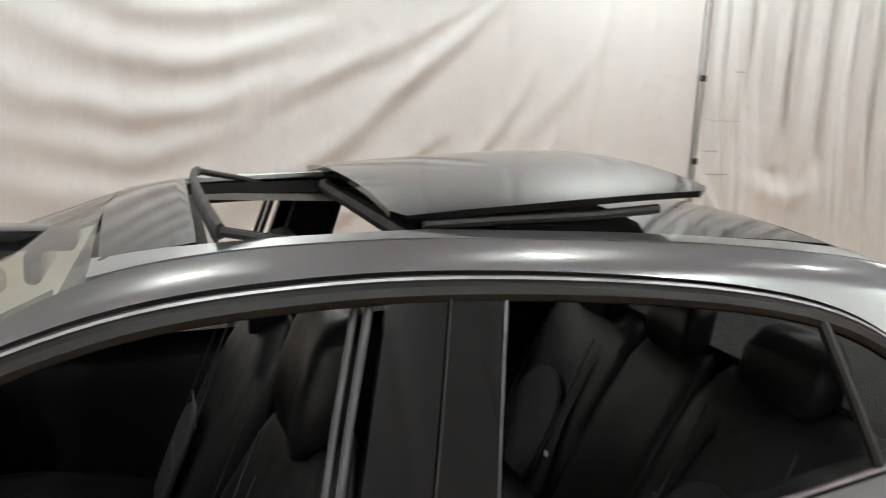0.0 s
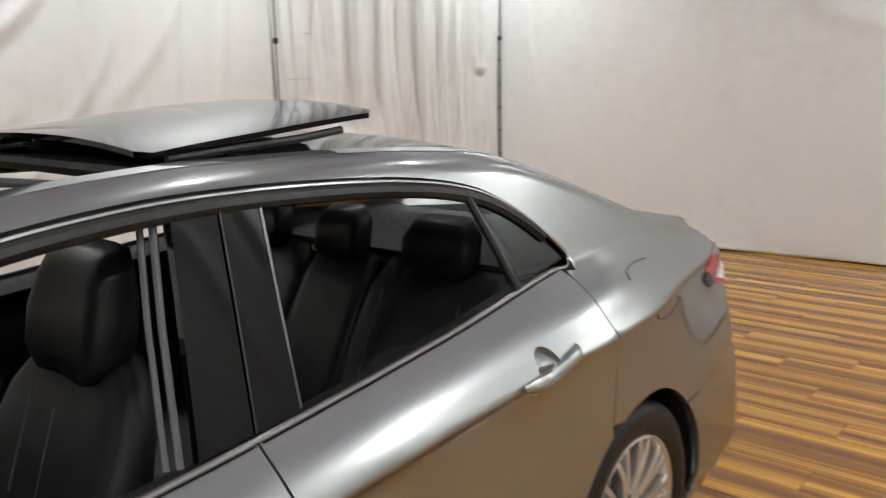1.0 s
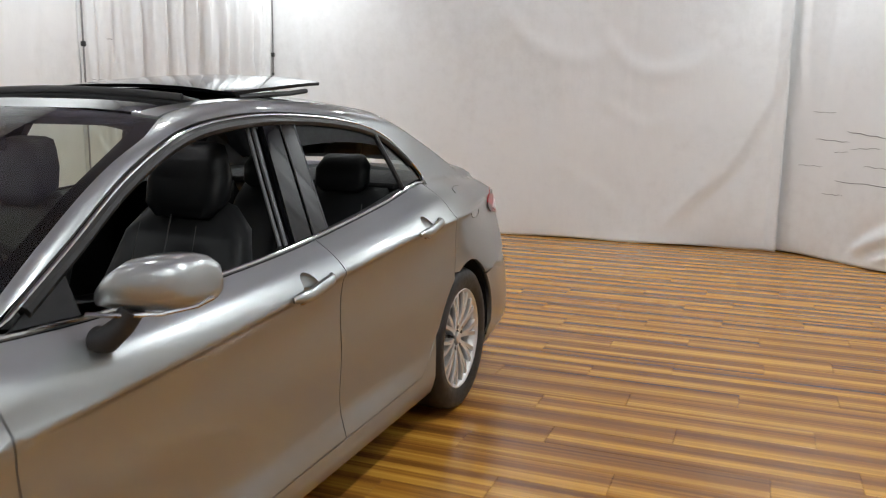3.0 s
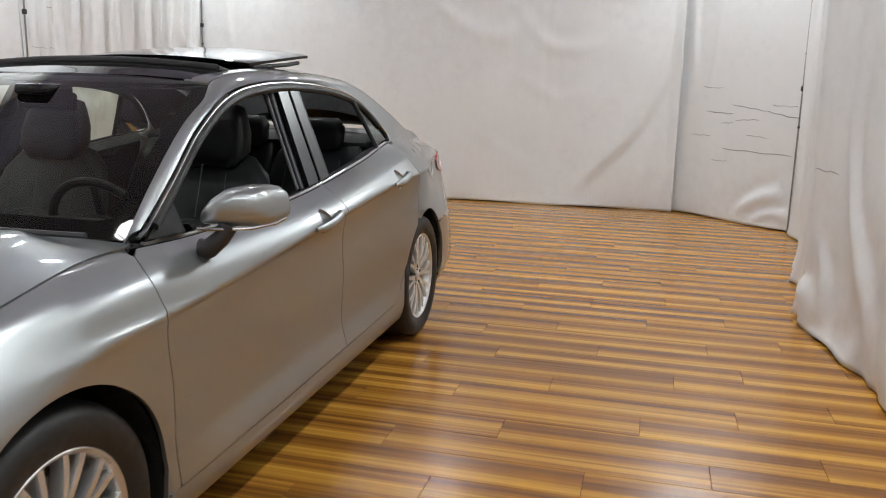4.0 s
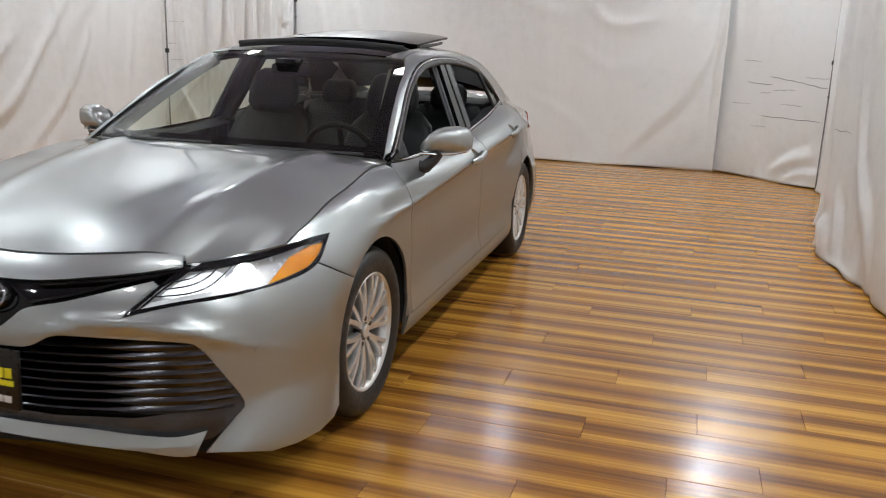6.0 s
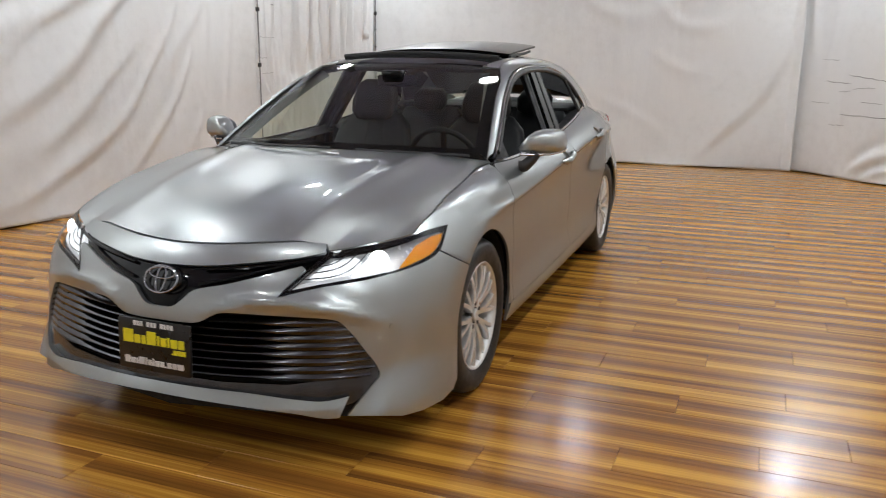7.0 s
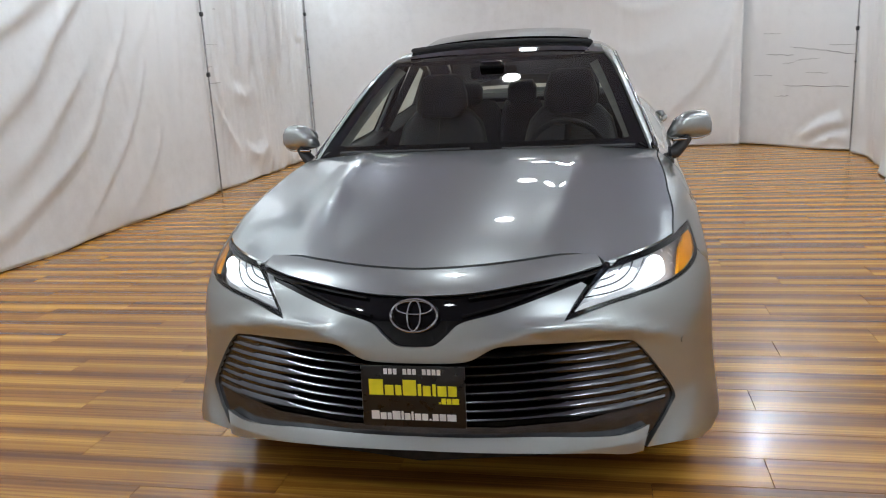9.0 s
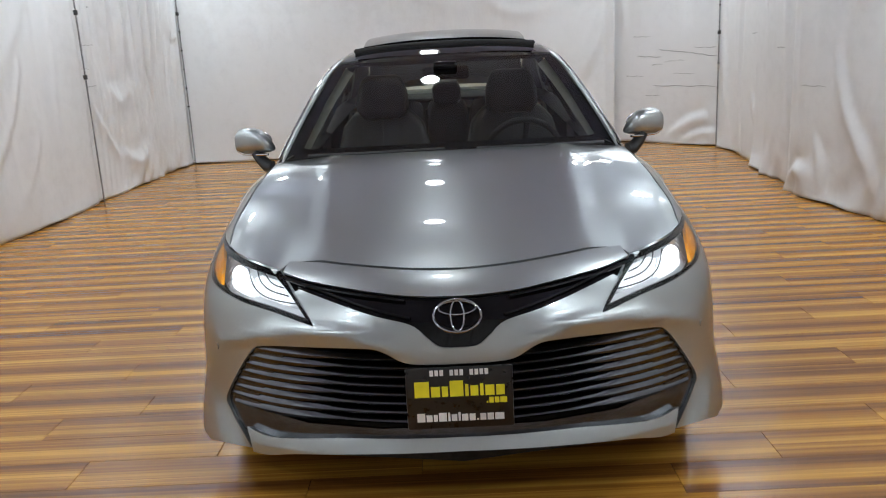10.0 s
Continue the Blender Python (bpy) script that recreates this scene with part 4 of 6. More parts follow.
lid = curve_pts([(-0.25, -0.43), (-0.245, 0.0), (-0.25, 0.43)], 6) + curve_pts([(-0.27, 0.468), (-0.55, 0.478), (-0.815, 0.478)], 5) + curve_pts([(-0.845, 0.45), (-0.86, 0.0), (-0.845, -0.45)], 6) + curve_pts([(-0.815, -0.478), (-0.55, -0.478), (-0.27, -0.468)], 5)
sun = shell("sunroof_panel", lid, on_lid, ROOFGLASS, car, "dark glass roof panel raised and slid back", step=0.05, flange=0.012)
shell("panel_underside", [(0.985 * (x + 0.55) - 0.55, 0.975 * y) for x, y in lid], lambda x, y: on_lid(x, y) - np.array([0, 0, 0.013]), TRIM, sun, "black frame under the glass panel", step=0.06, flange=0.0)
for s in (1, -1):
    pts = [tuple(on_roof(np.array(x), np.array(s * 0.462)) + np.array([0, 0, dz])) for x, dz in ((-0.30, -0.004), (-0.45, 0.006), (-0.62, 0.018), (-0.74, 0.034))]
    part("lift_arm", tube(pts, 0.009, 8), BLACKPLASTIC, sun)
# raised wind deflector
dfl = [(OPEN_X1 - 0.01 - 0.02 * (y / 0.45) ** 2, y, 1.406 + 0.022 * (1 - (y / 0.49) ** 2)) for y in np.linspace(-0.490, 0.490, 18)]
defl = part("wind_deflector", tube(dfl, 0.008, 8, flat=1.6), BLACKPLASTIC, car, "raised black wind deflector with mesh")
low = [tuple(on_roof(np.array(OPEN_X1 - 0.005 - 0.02 * (y / 0.45) ** 2), np.array(y)) + np.array([0, 0, -0.012])) for y in np.linspace(-0.490, 0.490, 18)]
part("mesh_net", grid_mesh([dfl, low]), TRIM, defl, "fine black mesh")
for s in (1, -1):
    e = dfl[-1] if s > 0 else dfl[0]
    part("deflector_arm", tube([e, (e[0] - 0.10, e[1], e[2] - 0.015), (e[0] - 0.22, e[1], e[2] - 0.045)], 0.008, 8), BLACKPLASTIC, defl)
part("roof_crossbar", tube([(OPEN_X1 - 0.36, -0.45, 1.38), (OPEN_X1 - 0.36, 0.45, 1.38)], 0.02, 8), TRIM, car)

def unit_outline(a=0.985, b=0.0, c=1.0, n=14):
    return [(u, b) for u in np.linspace(-a, a, n)] + [(a, v) for v in np.linspace(b, c, 8)[1:]] + [(u, c) for u in np.linspace(a, -a, n)[1:]] + [(-a, v) for v in np.linspace(c, b, 8)[1:-1]]

ws = shell("windshield", unit_outline(1.0, 0.0, 1.0), on_screen, WINDSHIELD, car, "clear windscreen with a black border", step=0.1, step2=0.08, flange=0)
ws.visible_shadow = False
black_border = [("top", [(-1.0, 0.94), (1.0, 0.94), (1.0, 1.0), (-1.0, 1.0)]), ("base", [(-1.0, 0.0), (1.0, 0.0), (1.0, 0.10), (0.90, 0.10), (0.84, 0.085), (-0.84, 0.085), (-0.90, 0.10), (-1.0, 0.10)])]
for _, o in black_border:
    part_o = shell("glass_border", o, on_screen, GLOSSBLACK, ws, "black printed glass border", step=0.1, step2=0.05, flange=0, inset=0.004)
for s in (1, -1):
    o = [(s * 0.885, 0.10), (s * 1.0, 0.10), (s * 1.0, 0.94), (s * 0.895, 0.94), (s * 0.890, 0.5)]
    shell("glass_border", o, on_screen, GLOSSBLACK, ws, "black printed glass border", step=0.05, step2=0.08, flange=0, inset=0.004)
rw = shell("rear_window", unit_outline(0.98), on_back, DARKGLASS, car, "tinted rear window", step=0.1, step2=0.1, flange=0)
rw.visible_shadow = False
def on_boot(x, y):
    k = np.clip((-1.93 - x) / 0.52, 0, 1)
    z = 1.098 - 0.095 * k + 0.002 * np.exp(-((k - 0.95) / 0.12) ** 2) - 0.085 * (np.abs(y) / 0.68) ** 5
    return np.stack([x, y, z], -1)
boot = [(-1.92, -0.64), (-1.94, 0.0), (-1.92, 0.64), (-2.10, 0.685), (-2.30, 0.66), (-2.39, 0.60), (-2.43, 0.4), (-2.45, 0.0), (-2.43, -0.4), (-2.39, -0.60), (-2.30, -0.66), (-2.10, -0.685)]
shell("trunk_lid", boot, on_boot, PAINT, car, "silver boot lid with a small lip", step=0.05, flange=0.03)
tail_out = curve_pts([(-2.05, 0.880), (-2.14, 0.932), (-2.28, 0.955), (-2.42, 0.950)], 3) + curve_pts([(-2.42, 0.795), (-2.30, 0.820), (-2.12, 0.850)], 3)
for mirror in (0, 1):
    tl = shell("taillight", tail_out, on_side, REDLENS, car, "red tail light lens", step=0.04, flange=0.01, mirror=mirror, inset=-0.004)
    shell("reverse_lens", [(-2.20, 0.860), (-2.30, 0.895), (-2.41, 0.905), (-2.41, 0.802), (-2.30, 0.832)], on_side, WHITEPRINT, tl, "white lower strip of the lens", step=0.04, flange=0.004, mirror=mirror, inset=-0.007)
    shell("lens_tip", [(-2.04, 0.880), (-2.075, 0.902), (-2.13, 0.890), (-2.17, 0.850), (-2.11, 0.845)], on_side, GLOSSBLACK, tl, "black front tip of the lens", step=0.04, flange=0.004, mirror=mirror, inset=-0.006)

# window trims: bright mouldings, black pillars, fixed quarter glass
def on_side_off(d):
    def f(x, z):
        p = on_side(x, z)
        p[..., 1] += d
        return p
    return f

for mirror in (0, 1):
    s = -1 if mirror else 1
    low_run = [(x, belt(x) + 0.004) for x in np.linspace(0.94, -1.20, 48)]
    bend = curve_pts([low_run[-2], low_run[-1], (-1.262, 1.067), (-1.293, 1.083), (-1.284, 1.108), (-1.24, float(dlo(-1.24)) + 0.004), (-1.20, float(dlo(-1.20)) + 0.004)], 4)[5:-5]
    up = [(x, float(dlo(x)) + 0.004) for x in np.linspace(-1.235, 0.94, 58)]
    pts = [(x, s * (float(side_y(x, z)) + 0.003), z) for x, z in low_run + [tuple(q) for q in bend] + up]
    part("window_moulding", tube(pts, [0.0065 if k < 48 else 0.0055 for k in range(len(pts))], 8), CHROME, car, "chrome strip round the side windows")
    up2 = [(x, float(dlo(x)) - 0.016) for x in np.linspace(0.86, -1.22, 60)]
    pts = [(x, s * (float(side_y(x, z)) - 0.004), z) for x, z in up2]
    part("window_seal", tube(pts, 0.016, 8), SEAL, car, "black rubber window seal")
    shell("front_door_pillar", [(-0.120, belt(-0.12) + 0.012), (-0.208, float(dlo(-0.208)) - 0.004), (-0.298, float(dlo(-0.298)) - 0.004), (-0.227, belt(-0.227) + 0.012)], on_side_off(0.0), GLOSSBLACK, car, "gloss black pillar cover", step=0.03, mirror=mirror, flange=0.02)
    shell("rear_door_pillar", [(-0.233, belt(-0.233) + 0.012), (-0.304, float(dlo(-0.304)) - 0.004), (-0.384, float(dlo(-0.384)) - 0.004), (-0.325, belt(-0.325) + 0.012)], on_side_off(0.001), GLOSSBLACK, car, "gloss black pillar cover", step=0.03, mirror=mirror, flange=0.02)
    pts = [(x, s * (float(side_y(x, z)) + 0.004), z) for x, z in ((-0.230, belt(-0.23) + 0.014), (-0.266, 1.16), (-0.301, float(dlo(-0.301)) - 0.006))]
    part("pillar_seal", tube(pts, 0.0022, 6), SEAL, car, "thin black gap between the pillar covers")
    pts = [(x, s * (float(side_y(x, z)) - 0.002), z) for x, z in ((-0.330, belt(-0.33) + 0.014), (-0.358, 1.16), (-0.389, float(dlo(-0.389)) - 0.010))]
    part("glass_channel", tube(pts, 0.005, 6), DARKCHROME, car, "dark bright-edged glass channel")
    for off_, r_ in ((0.000, 0.007), (-0.018, 0.006)):
        pts = [(x + 0.014 - off_, s * (float(side_y(x, z)) - 0.024 + 0.6 * off_), z) for x, z in ((-0.112, belt(-0.112) + 0.004), (-0.155, 1.16), (-0.196, float(dlo(-0.196)) - 0.030))]
        part("glass_channel", tube(pts, r_, 8), CHANNEL, car, "grey rubber glass channel")
    shell("mirror_sail", [(0.905, belt(0.905) + 0.010), (0.76, 1.022), (0.735, 1.03), (0.735, belt(0.735) + 0.010)], on_side_off(-0.004), TRIM, car, "black corner panel behind the mirror", step=0.04, mirror=mirror, flange=0.015)
    q = [(-1.03, belt(-1.03) + 0.012), (-0.965, 1.285)] + [(x, float(dlo(x)) - 0.006) for x in np.linspace(-1.0, -1.27, 10)] + [(-1.288, 1.085), (-1.26, belt(-1.26) + 0.012)]
    qg = shell("quarter_glass", q, on_side_off(-0.006), DARKGLASS, car, "fixed tinted quarter window", step=0.05, mirror=mirror, flange=0)
    qg.visible_shadow = False
    pts = [(x, s * (float(side_y(x, z)) + 0.001), z) for x, z in ((-1.03, 1.055), (-1.0, 1.17), (-0.965, 1.292))]
    part("window_divider", tube(pts, 0.011, 8), SEAL, car, "black bar before the quarter window")

# the nose --------------------------------------------------------------------
gtop = [(0.0, 0.683), (0.156, 0.688), (0.333, 0.706), (0.46, 0.721), (0.545, 0.738)]
gbot = [(0.0, 0.545), (0.055, 0.549), (0.095, 0.577), (0.140, 0.612), (0.254, 0.637), (0.40, 0.676), (0.485, 0.698)]
hl_low = [(0.432, 0.601), (0.52, 0.622), (0.602, 0.640), (0.68, 0.651), (0.755, 0.662)]
hl_top = [(y, z - 0.004) for x, y, z in NOSE_EDGE if y > 0.55]
lens_low = curve_pts([(0.436, 0.604), (0.588, 0.635), (0.705, 0.651), (0.839, 0.671), (0.928, 0.684), (1.001, 0.697), (1.034, 0.712), (1.048, 0.742), (1.046, 0.781)], 3)
lip_band = ny(curve_pts(gtop, 5)) + ny([(y, z - 0.004) for x, y, z in NOSE_EDGE[::-1] if y < 0.552])
shell("hood_lip", lip_band, on_nose, PAINT, car, "silver strip under the bonnet edge", step=0.03, both=True)
garnish = ny(curve_pts(gbot, 5)) + ny([(0.53, 0.728)]) + ny(curve_pts(gtop, 5)[::-1])
upper = shell("upper_grille", garnish, on_nose, GLOSSBLACK, car, "gloss black upper grille wings", step=0.03, both=True, inset=0.018, flange=0.0)
for s in (1, -1):
    for off, rr, src in ((-0.016, 0.0065, gtop[1:]), (0.014, 0.0055, gbot[3:])):
        pts = [tuple(on_nose(np.array(s * uy(y, z + off)), np.array(z + off)) - np.array([0.012, 0, 0])) for y, z in curve_pts(src, 4)]
        part("grille_rim", tube(pts, rr, 8), GLOSSBLACK, upper, "gloss black rim")
lg = [(0.0, 0.498), (0.10, 0.498), (0.165, 0.505), (0.235, 0.540), (0.30, 0.545), (0.459, 0.540), (0.60, 0.531), (0.650, 0.510), (0.715, 0.420), (0.762, 0.335), (0.745, 0.295), (0.705, 0.236), (0.676, 0.192)]
bump_low = curve_pts(lg, 4)
bumper = ny(curve_pts(gbot, 5)) + ny(curve_pts([(0.50, 0.690), (0.463, 0.645), (0.432, 0.598)], 3)) + [(u, z - 0.003) for u, z in lens_low if z < 0.706] + [(1.0345, 0.7065)] + [(ux(x, z), z) for x, z in arc(FA, WZ, AR, 49.5, 2, 14)] + nx_([(1.795, 0.20), (1.86, 0.185), (1.95, 0.176), (2.05, 0.172), (2.13, 0.176)]) + [(uy(y, z), z) for y, z in bump_low[::-1]]
shell("front_bumper", bumper, on_nose, PAINT, car, "silver front bumper cover", step=0.025, both=True, flange=0.03)
lip = ny(curve_pts([(0.0, 0.282), (0.33, 0.275), (0.50, 0.259), (0.60, 0.252), (0.678, 0.266)], 4)) + ny(curve_pts([(0.652, 0.196), (0.60, 0.196), (0.50, 0.215), (0.33, 0.232), (0.15, 0.242), (0.0, 0.246)], 4))
def on_lip(u, z):
    """The lip leans out towards its foot."""
    p = on_nose(u, z)
    n = np.stack([1 + 0 * p[..., 1], 0.76 * p[..., 1], 0 * p[..., 1]], -1)
    n /= np.linalg.norm(n, axis=-1)[..., None]
    return p + n * (0.004 + 0.020 * np.clip((0.285 - np.asarray(z)) / 0.06, 0, 1) ** 0.8)[..., None]


shell("lower_lip", lip, on_lip, PAINT, car, "silver lower lip of the bumper", step=0.03, step2=0.01, both=True, flange=0.05)
# dark body behind the nose
backing = ny([(0.0, 0.17), (0.5, 0.17), (0.70, 0.18), (0.80, 0.30), (0.82, 0.50), (0.80, 0.66), (0.70, 0.70), (0.50, 0.715), (0.0, 0.72)])
shell("nose_backing", backing, on_nose, UNDER, car, "black backing behind the grilles", step=0.05, both=True, inset=0.075, flange=0)
# lower grille: gunmetal surround and blades
sur = ny(curve_pts([(0.765, 0.338), (0.748, 0.298), (0.69, 0.232), (0.62, 0.236), (0.45, 0.248), (0.25, 0.260), (0.0, 0.268)], 4)) + ny([(0.0, 0.306), (0.25, 0.300), (0.48, 0.300), (0.60, 0.316), (0.66, 0.345), (0.60, 0.43), (0.54, 0.515), (0.60, 0.527), (0.650, 0.508), (0.715, 0.418)])
low_sur = shell("lower_grille", sur, on_nose, DARKCHROME, car, "gunmetal lower grille frame", step=0.03, both=True, inset=0.012, flange=0.02)
def blade(z0, y_end, zend, curve):
    rows = []
    for y in np.linspace(-y_end, y_end, 40):
        z = z0 + (zend - z0) * (abs(y) / y_end) ** 3
        u = uy(abs(y), z) * (1 if y >= 0 else -1)
        p = on_nose(np.array(u), np.array(z))
        e = 0.004
        n = np.array([1.0, 0.76 * y, 0.0])
        n /= np.linalg.norm(n)
        out = 0.020 + 0.016 * np.clip((abs(y) - 0.38) / 0.2, 0, 1) * -0.6
        h = 0.0075 + 0.008 * np.clip((abs(y) - 0.36) / 0.16, 0, 1) * np.clip((0.74 - abs(y)) / 0.1, 0.2, 1)
        f, b = p - n * out, p - n * 0.07
        rows.append([f + (0, 0, h * 0.25), f + n * 0.004 + (0, 0, -h * 0.2), f + (0, 0, -h), b + (0, 0, -h * 0.6), b + (0, 0, h * 0.9), f - n * 0.012 + (0, 0, h)])
    bm = grid_mesh(rows, close_v=True)
    bmesh.ops.recalc_face_normals(bm, faces=bm.faces[:])
    part("grille_blade", bm, DARKCHROME, low_sur)
for k in range(8):
    z = 0.318 + k * 0.0272
    yo = float(np.interp(z, [0.25, 0.335, 0.42, 0.51, 0.54], [0.66, 0.755, 0.71, 0.645, 0.58]))
    blade(z, yo, z + 0.012, 0)

# badge: a plain oval ring with two crossing ovals
def oval(cy, cz, ry, rz, r, name, lab=""):
    pts = [(2.338 - 0.035 * ((cz + rz * math.sin(a) - 0.64) / 0.045) * 0.6, cy + ry * math.cos(a), cz + rz * math.sin(a)) for a in np.linspace(0, 2 * math.pi, 41)]
    return part(name, tube(pts, r, 8, False), BADGECHROME, badge, lab)
badge = part("badge", lathe([(0.0, 0.0), (0.066, 0.0), (0.072, -0.006), (0.072, -0.02)], 36), GLOSSBLACK, car, "oval chrome badge on a black disc")
badge.matrix_local = pose(2.322, 0, 0.637, 0, 0, -90) @ pose(0, 0, 0, 28, 0, 0) @ Matrix.Diagonal((1, 1, 0.68, 1))
badge = car
rings = oval(0, 0.637, 0.070, 0.044, 0.0036, "badge_ring", "chrome oval ring")
oval(0, 0.637, 0.020, 0.041, 0.0028, "badge_loop")
oval(0, 0.658, 0.055, 0.018, 0.0028, "badge_loop")

# plate
plate = part("dealer_plate", block(0, 0, 0, 0.012, 0.315, 0.190, 0.008, 2), PLATEBLACK, car, "black dealer plate with yellow and white print")
plate.matrix_local = pose(2.390, -0.004, 0.402, 0, -3, 0)
def print_row(y0, y1, z0, glyphs, material, label, slant=0.0):
    """A row of upright bars in place of a name: each (width, height), set between y0 and y1 on the line z0."""
    k = (y1 - y0) / (sum(w for w, h in glyphs) + 0.16 * (len(glyphs) - 1))
    y = y0
    for w, h in glyphs:
        part("print_bar", block(0.0075, y + 0.5 * w * k, z0 + 0.5 * h, 0.002, w * k, h, 0), material, plate, label, smooth=0)
        y += (w + 0.16) * k


print_row(-0.132, 0.132, 0.006, [(1.3, 0.048), (0.8, 0.031), (0.55, 0.031), (1.2, 0.048), (0.3, 0.036), (0.7, 0.031), (0.3, 0.036), (0.8, 0.031), (0.75, 0.031)], YELLOW, "yellow bar")
print_row(0.078, 0.138, -0.018, [(0.3, 0.005), (0.8, 0.017), (0.8, 0.017), (1.2, 0.017)], YELLOW, "yellow bar")
print_row(-0.128, 0.128, -0.070, [(1.0, 0.026), (0.75, 0.020), (0.5, 0.020), (1.0, 0.026), (0.28, 0.026), (0.7, 0.020), (0.28, 0.026), (0.8, 0.020), (0.75, 0.020), (0.28, 0.005), (0.75, 0.020), (0.8, 0.020), (1.15, 0.020)], WHITEPRINT, "white bar")
for k in range(12):
    if k in (3, 7):
        continue
    o = part("print_bar", block(0.0075, -0.080 + k * 0.0146, 0.079, 0.002, 0.0105, 0.017, 0), WHITEPRINT, plate, "white bar", smooth=0)

# headlights, drawn on the nose sheet as (run round the nose, height)
lens_top = [(uy(y, z), z - 0.004) for x, y, z in NOSE_EDGE if y > 0.56]
lens_in = [(0.570, 0.742), (0.515, 0.682)]
rim_low = curve_pts([(0.474, 0.624), (0.588, 0.646), (0.705, 0.662), (0.850, 0.680), (0.912, 0.692), (0.990, 0.706), (1.020, 0.722), (1.036, 0.746), (1.034, 0.770)], 3)
rim_top = curve_pts([(0.584, 0.726), (0.689, 0.740), (0.774, 0.752), (0.855, 0.760), (0.95, 0.766), (1.034, 0.770)], 3)
for mirror in (0, 1):
    my = -1 if mirror else 1
    lens_o = lens_low + [(0.95, 0.780)] + lens_top[::-1] + lens_in
    hl = shell("headlight", lens_o, on_nose, CLEAR, car, "clear headlight lens with lit lamps and an amber side marker", step=0.03, mirror=mirror, flange=0.03)
    hl.visible_shadow = False
    shell("lamp_bowl", lens_o, on_nose, REFLECTOR, hl, "bright bowl behind the lens", step=0.04, mirror=mirror, flange=0, inset=0.045)
    # The strip is unlit glass; LAMPDRL adds a faint glow to keep it pale.
    shell("running_light", [(0.476, 0.626), (0.507, 0.648), (0.669, 0.676), (0.681, 0.664), (0.588, 0.650)], on_nose, LAMPDRL, hl, "grey-white running light strip, unlit, with a faint glow added", step=0.03, mirror=mirror, flange=0.02, inset=0.02)
    shell("lamp_unit", [(0.527, 0.670), (0.555, 0.700), (0.592, 0.726), (0.660, 0.736), (0.690, 0.726), (0.673, 0.696), (0.657, 0.678), (0.588, 0.662)], on_nose, LAMPINNER, hl, "lit inner lamp", step=0.03, mirror=mirror, flange=0.03, inset=0.03)
    shell("lamp_unit", curve_pts([(0.677, 0.672), (0.692, 0.702), (0.722, 0.734), (0.762, 0.738), (0.799, 0.722), (0.806, 0.698), (0.778, 0.684), (0.714, 0.672)], 3, True), on_nose, LAMPINNER, hl, "lit outer lamp", step=0.03, mirror=mirror, flange=0.03, inset=0.026)
    orb = part("projector_lens", lathe([(0.034 * math.sin(q), 0.022 * math.cos(q)) for q in np.linspace(0.0, 1.6, 9)], 28), LAMPWHITE, hl, "round lit projector lens")
    c0 = on_nose(np.array(0.752), np.array(0.706))
    orb.matrix_local = Matrix.Translation((c0[0] - 0.036, my * (c0[1] - 0.010), 0.706)) @ pose(0, 0, 0, 0, 0, -120 if mirror else -60)
    for run in ([(0.555, 0.694), (0.600, 0.704), (0.634, 0.730)], [(0.535, 0.674), (0.604, 0.685), (0.645, 0.706), (0.664, 0.734)], [(0.500, 0.654), (0.604, 0.663), (0.665, 0.686), (0.704, 0.734)]):
        pts = [tuple(on_nose(np.array(u), np.array(z)) * np.array([1, my, 1]) - np.array([0.016, 0, 0])) for u, z in curve_pts(run, 5)]
        part("lamp_divider", tube(pts, 0.0022, 6), DARKCHROME, hl, "dark curved bar between the lamps")
    for run, nm in ((lens_low + rim_low[::-1], "lower"), (lens_top + [(0.95, 0.780), (1.046, 0.781)] + rim_top[::-1], "upper"), ([(0.436, 0.604), (0.474, 0.624), (0.528, 0.682), (0.588, 0.728), (0.585, 0.742), (0.570, 0.742), (0.515, 0.682)], "inner")):
        shell("lens_border", run, on_nose, GLOSSBLACK, hl, "black " + nm + " edge of the lens", step=0.03, mirror=mirror, flange=0, inset=0.004)
    amber_o = curve_pts([(0.850, 0.682), (0.912, 0.692), (0.990, 0.706)], 3) + curve_pts([(1.020, 0.722), (1.035, 0.744), (1.034, 0.762)], 3) + [(0.968, 0.762), (0.895, 0.744)]
    shell("side_marker", amber_o, on_nose, AMBER, hl, "amber side marker", step=0.03, mirror=mirror, flange=0.012, inset=0.008)
    shell("parking_sensor", [(ux(2.106, 0.493) + 0.011 * math.cos(a), 0.493 + 0.011 * math.sin(a)) for a in np.linspace(0, 6.2, 20)], on_nose, PAINT, car, "small round sensor", step=0.02, mirror=mirror, flange=0.004, inset=-0.003)

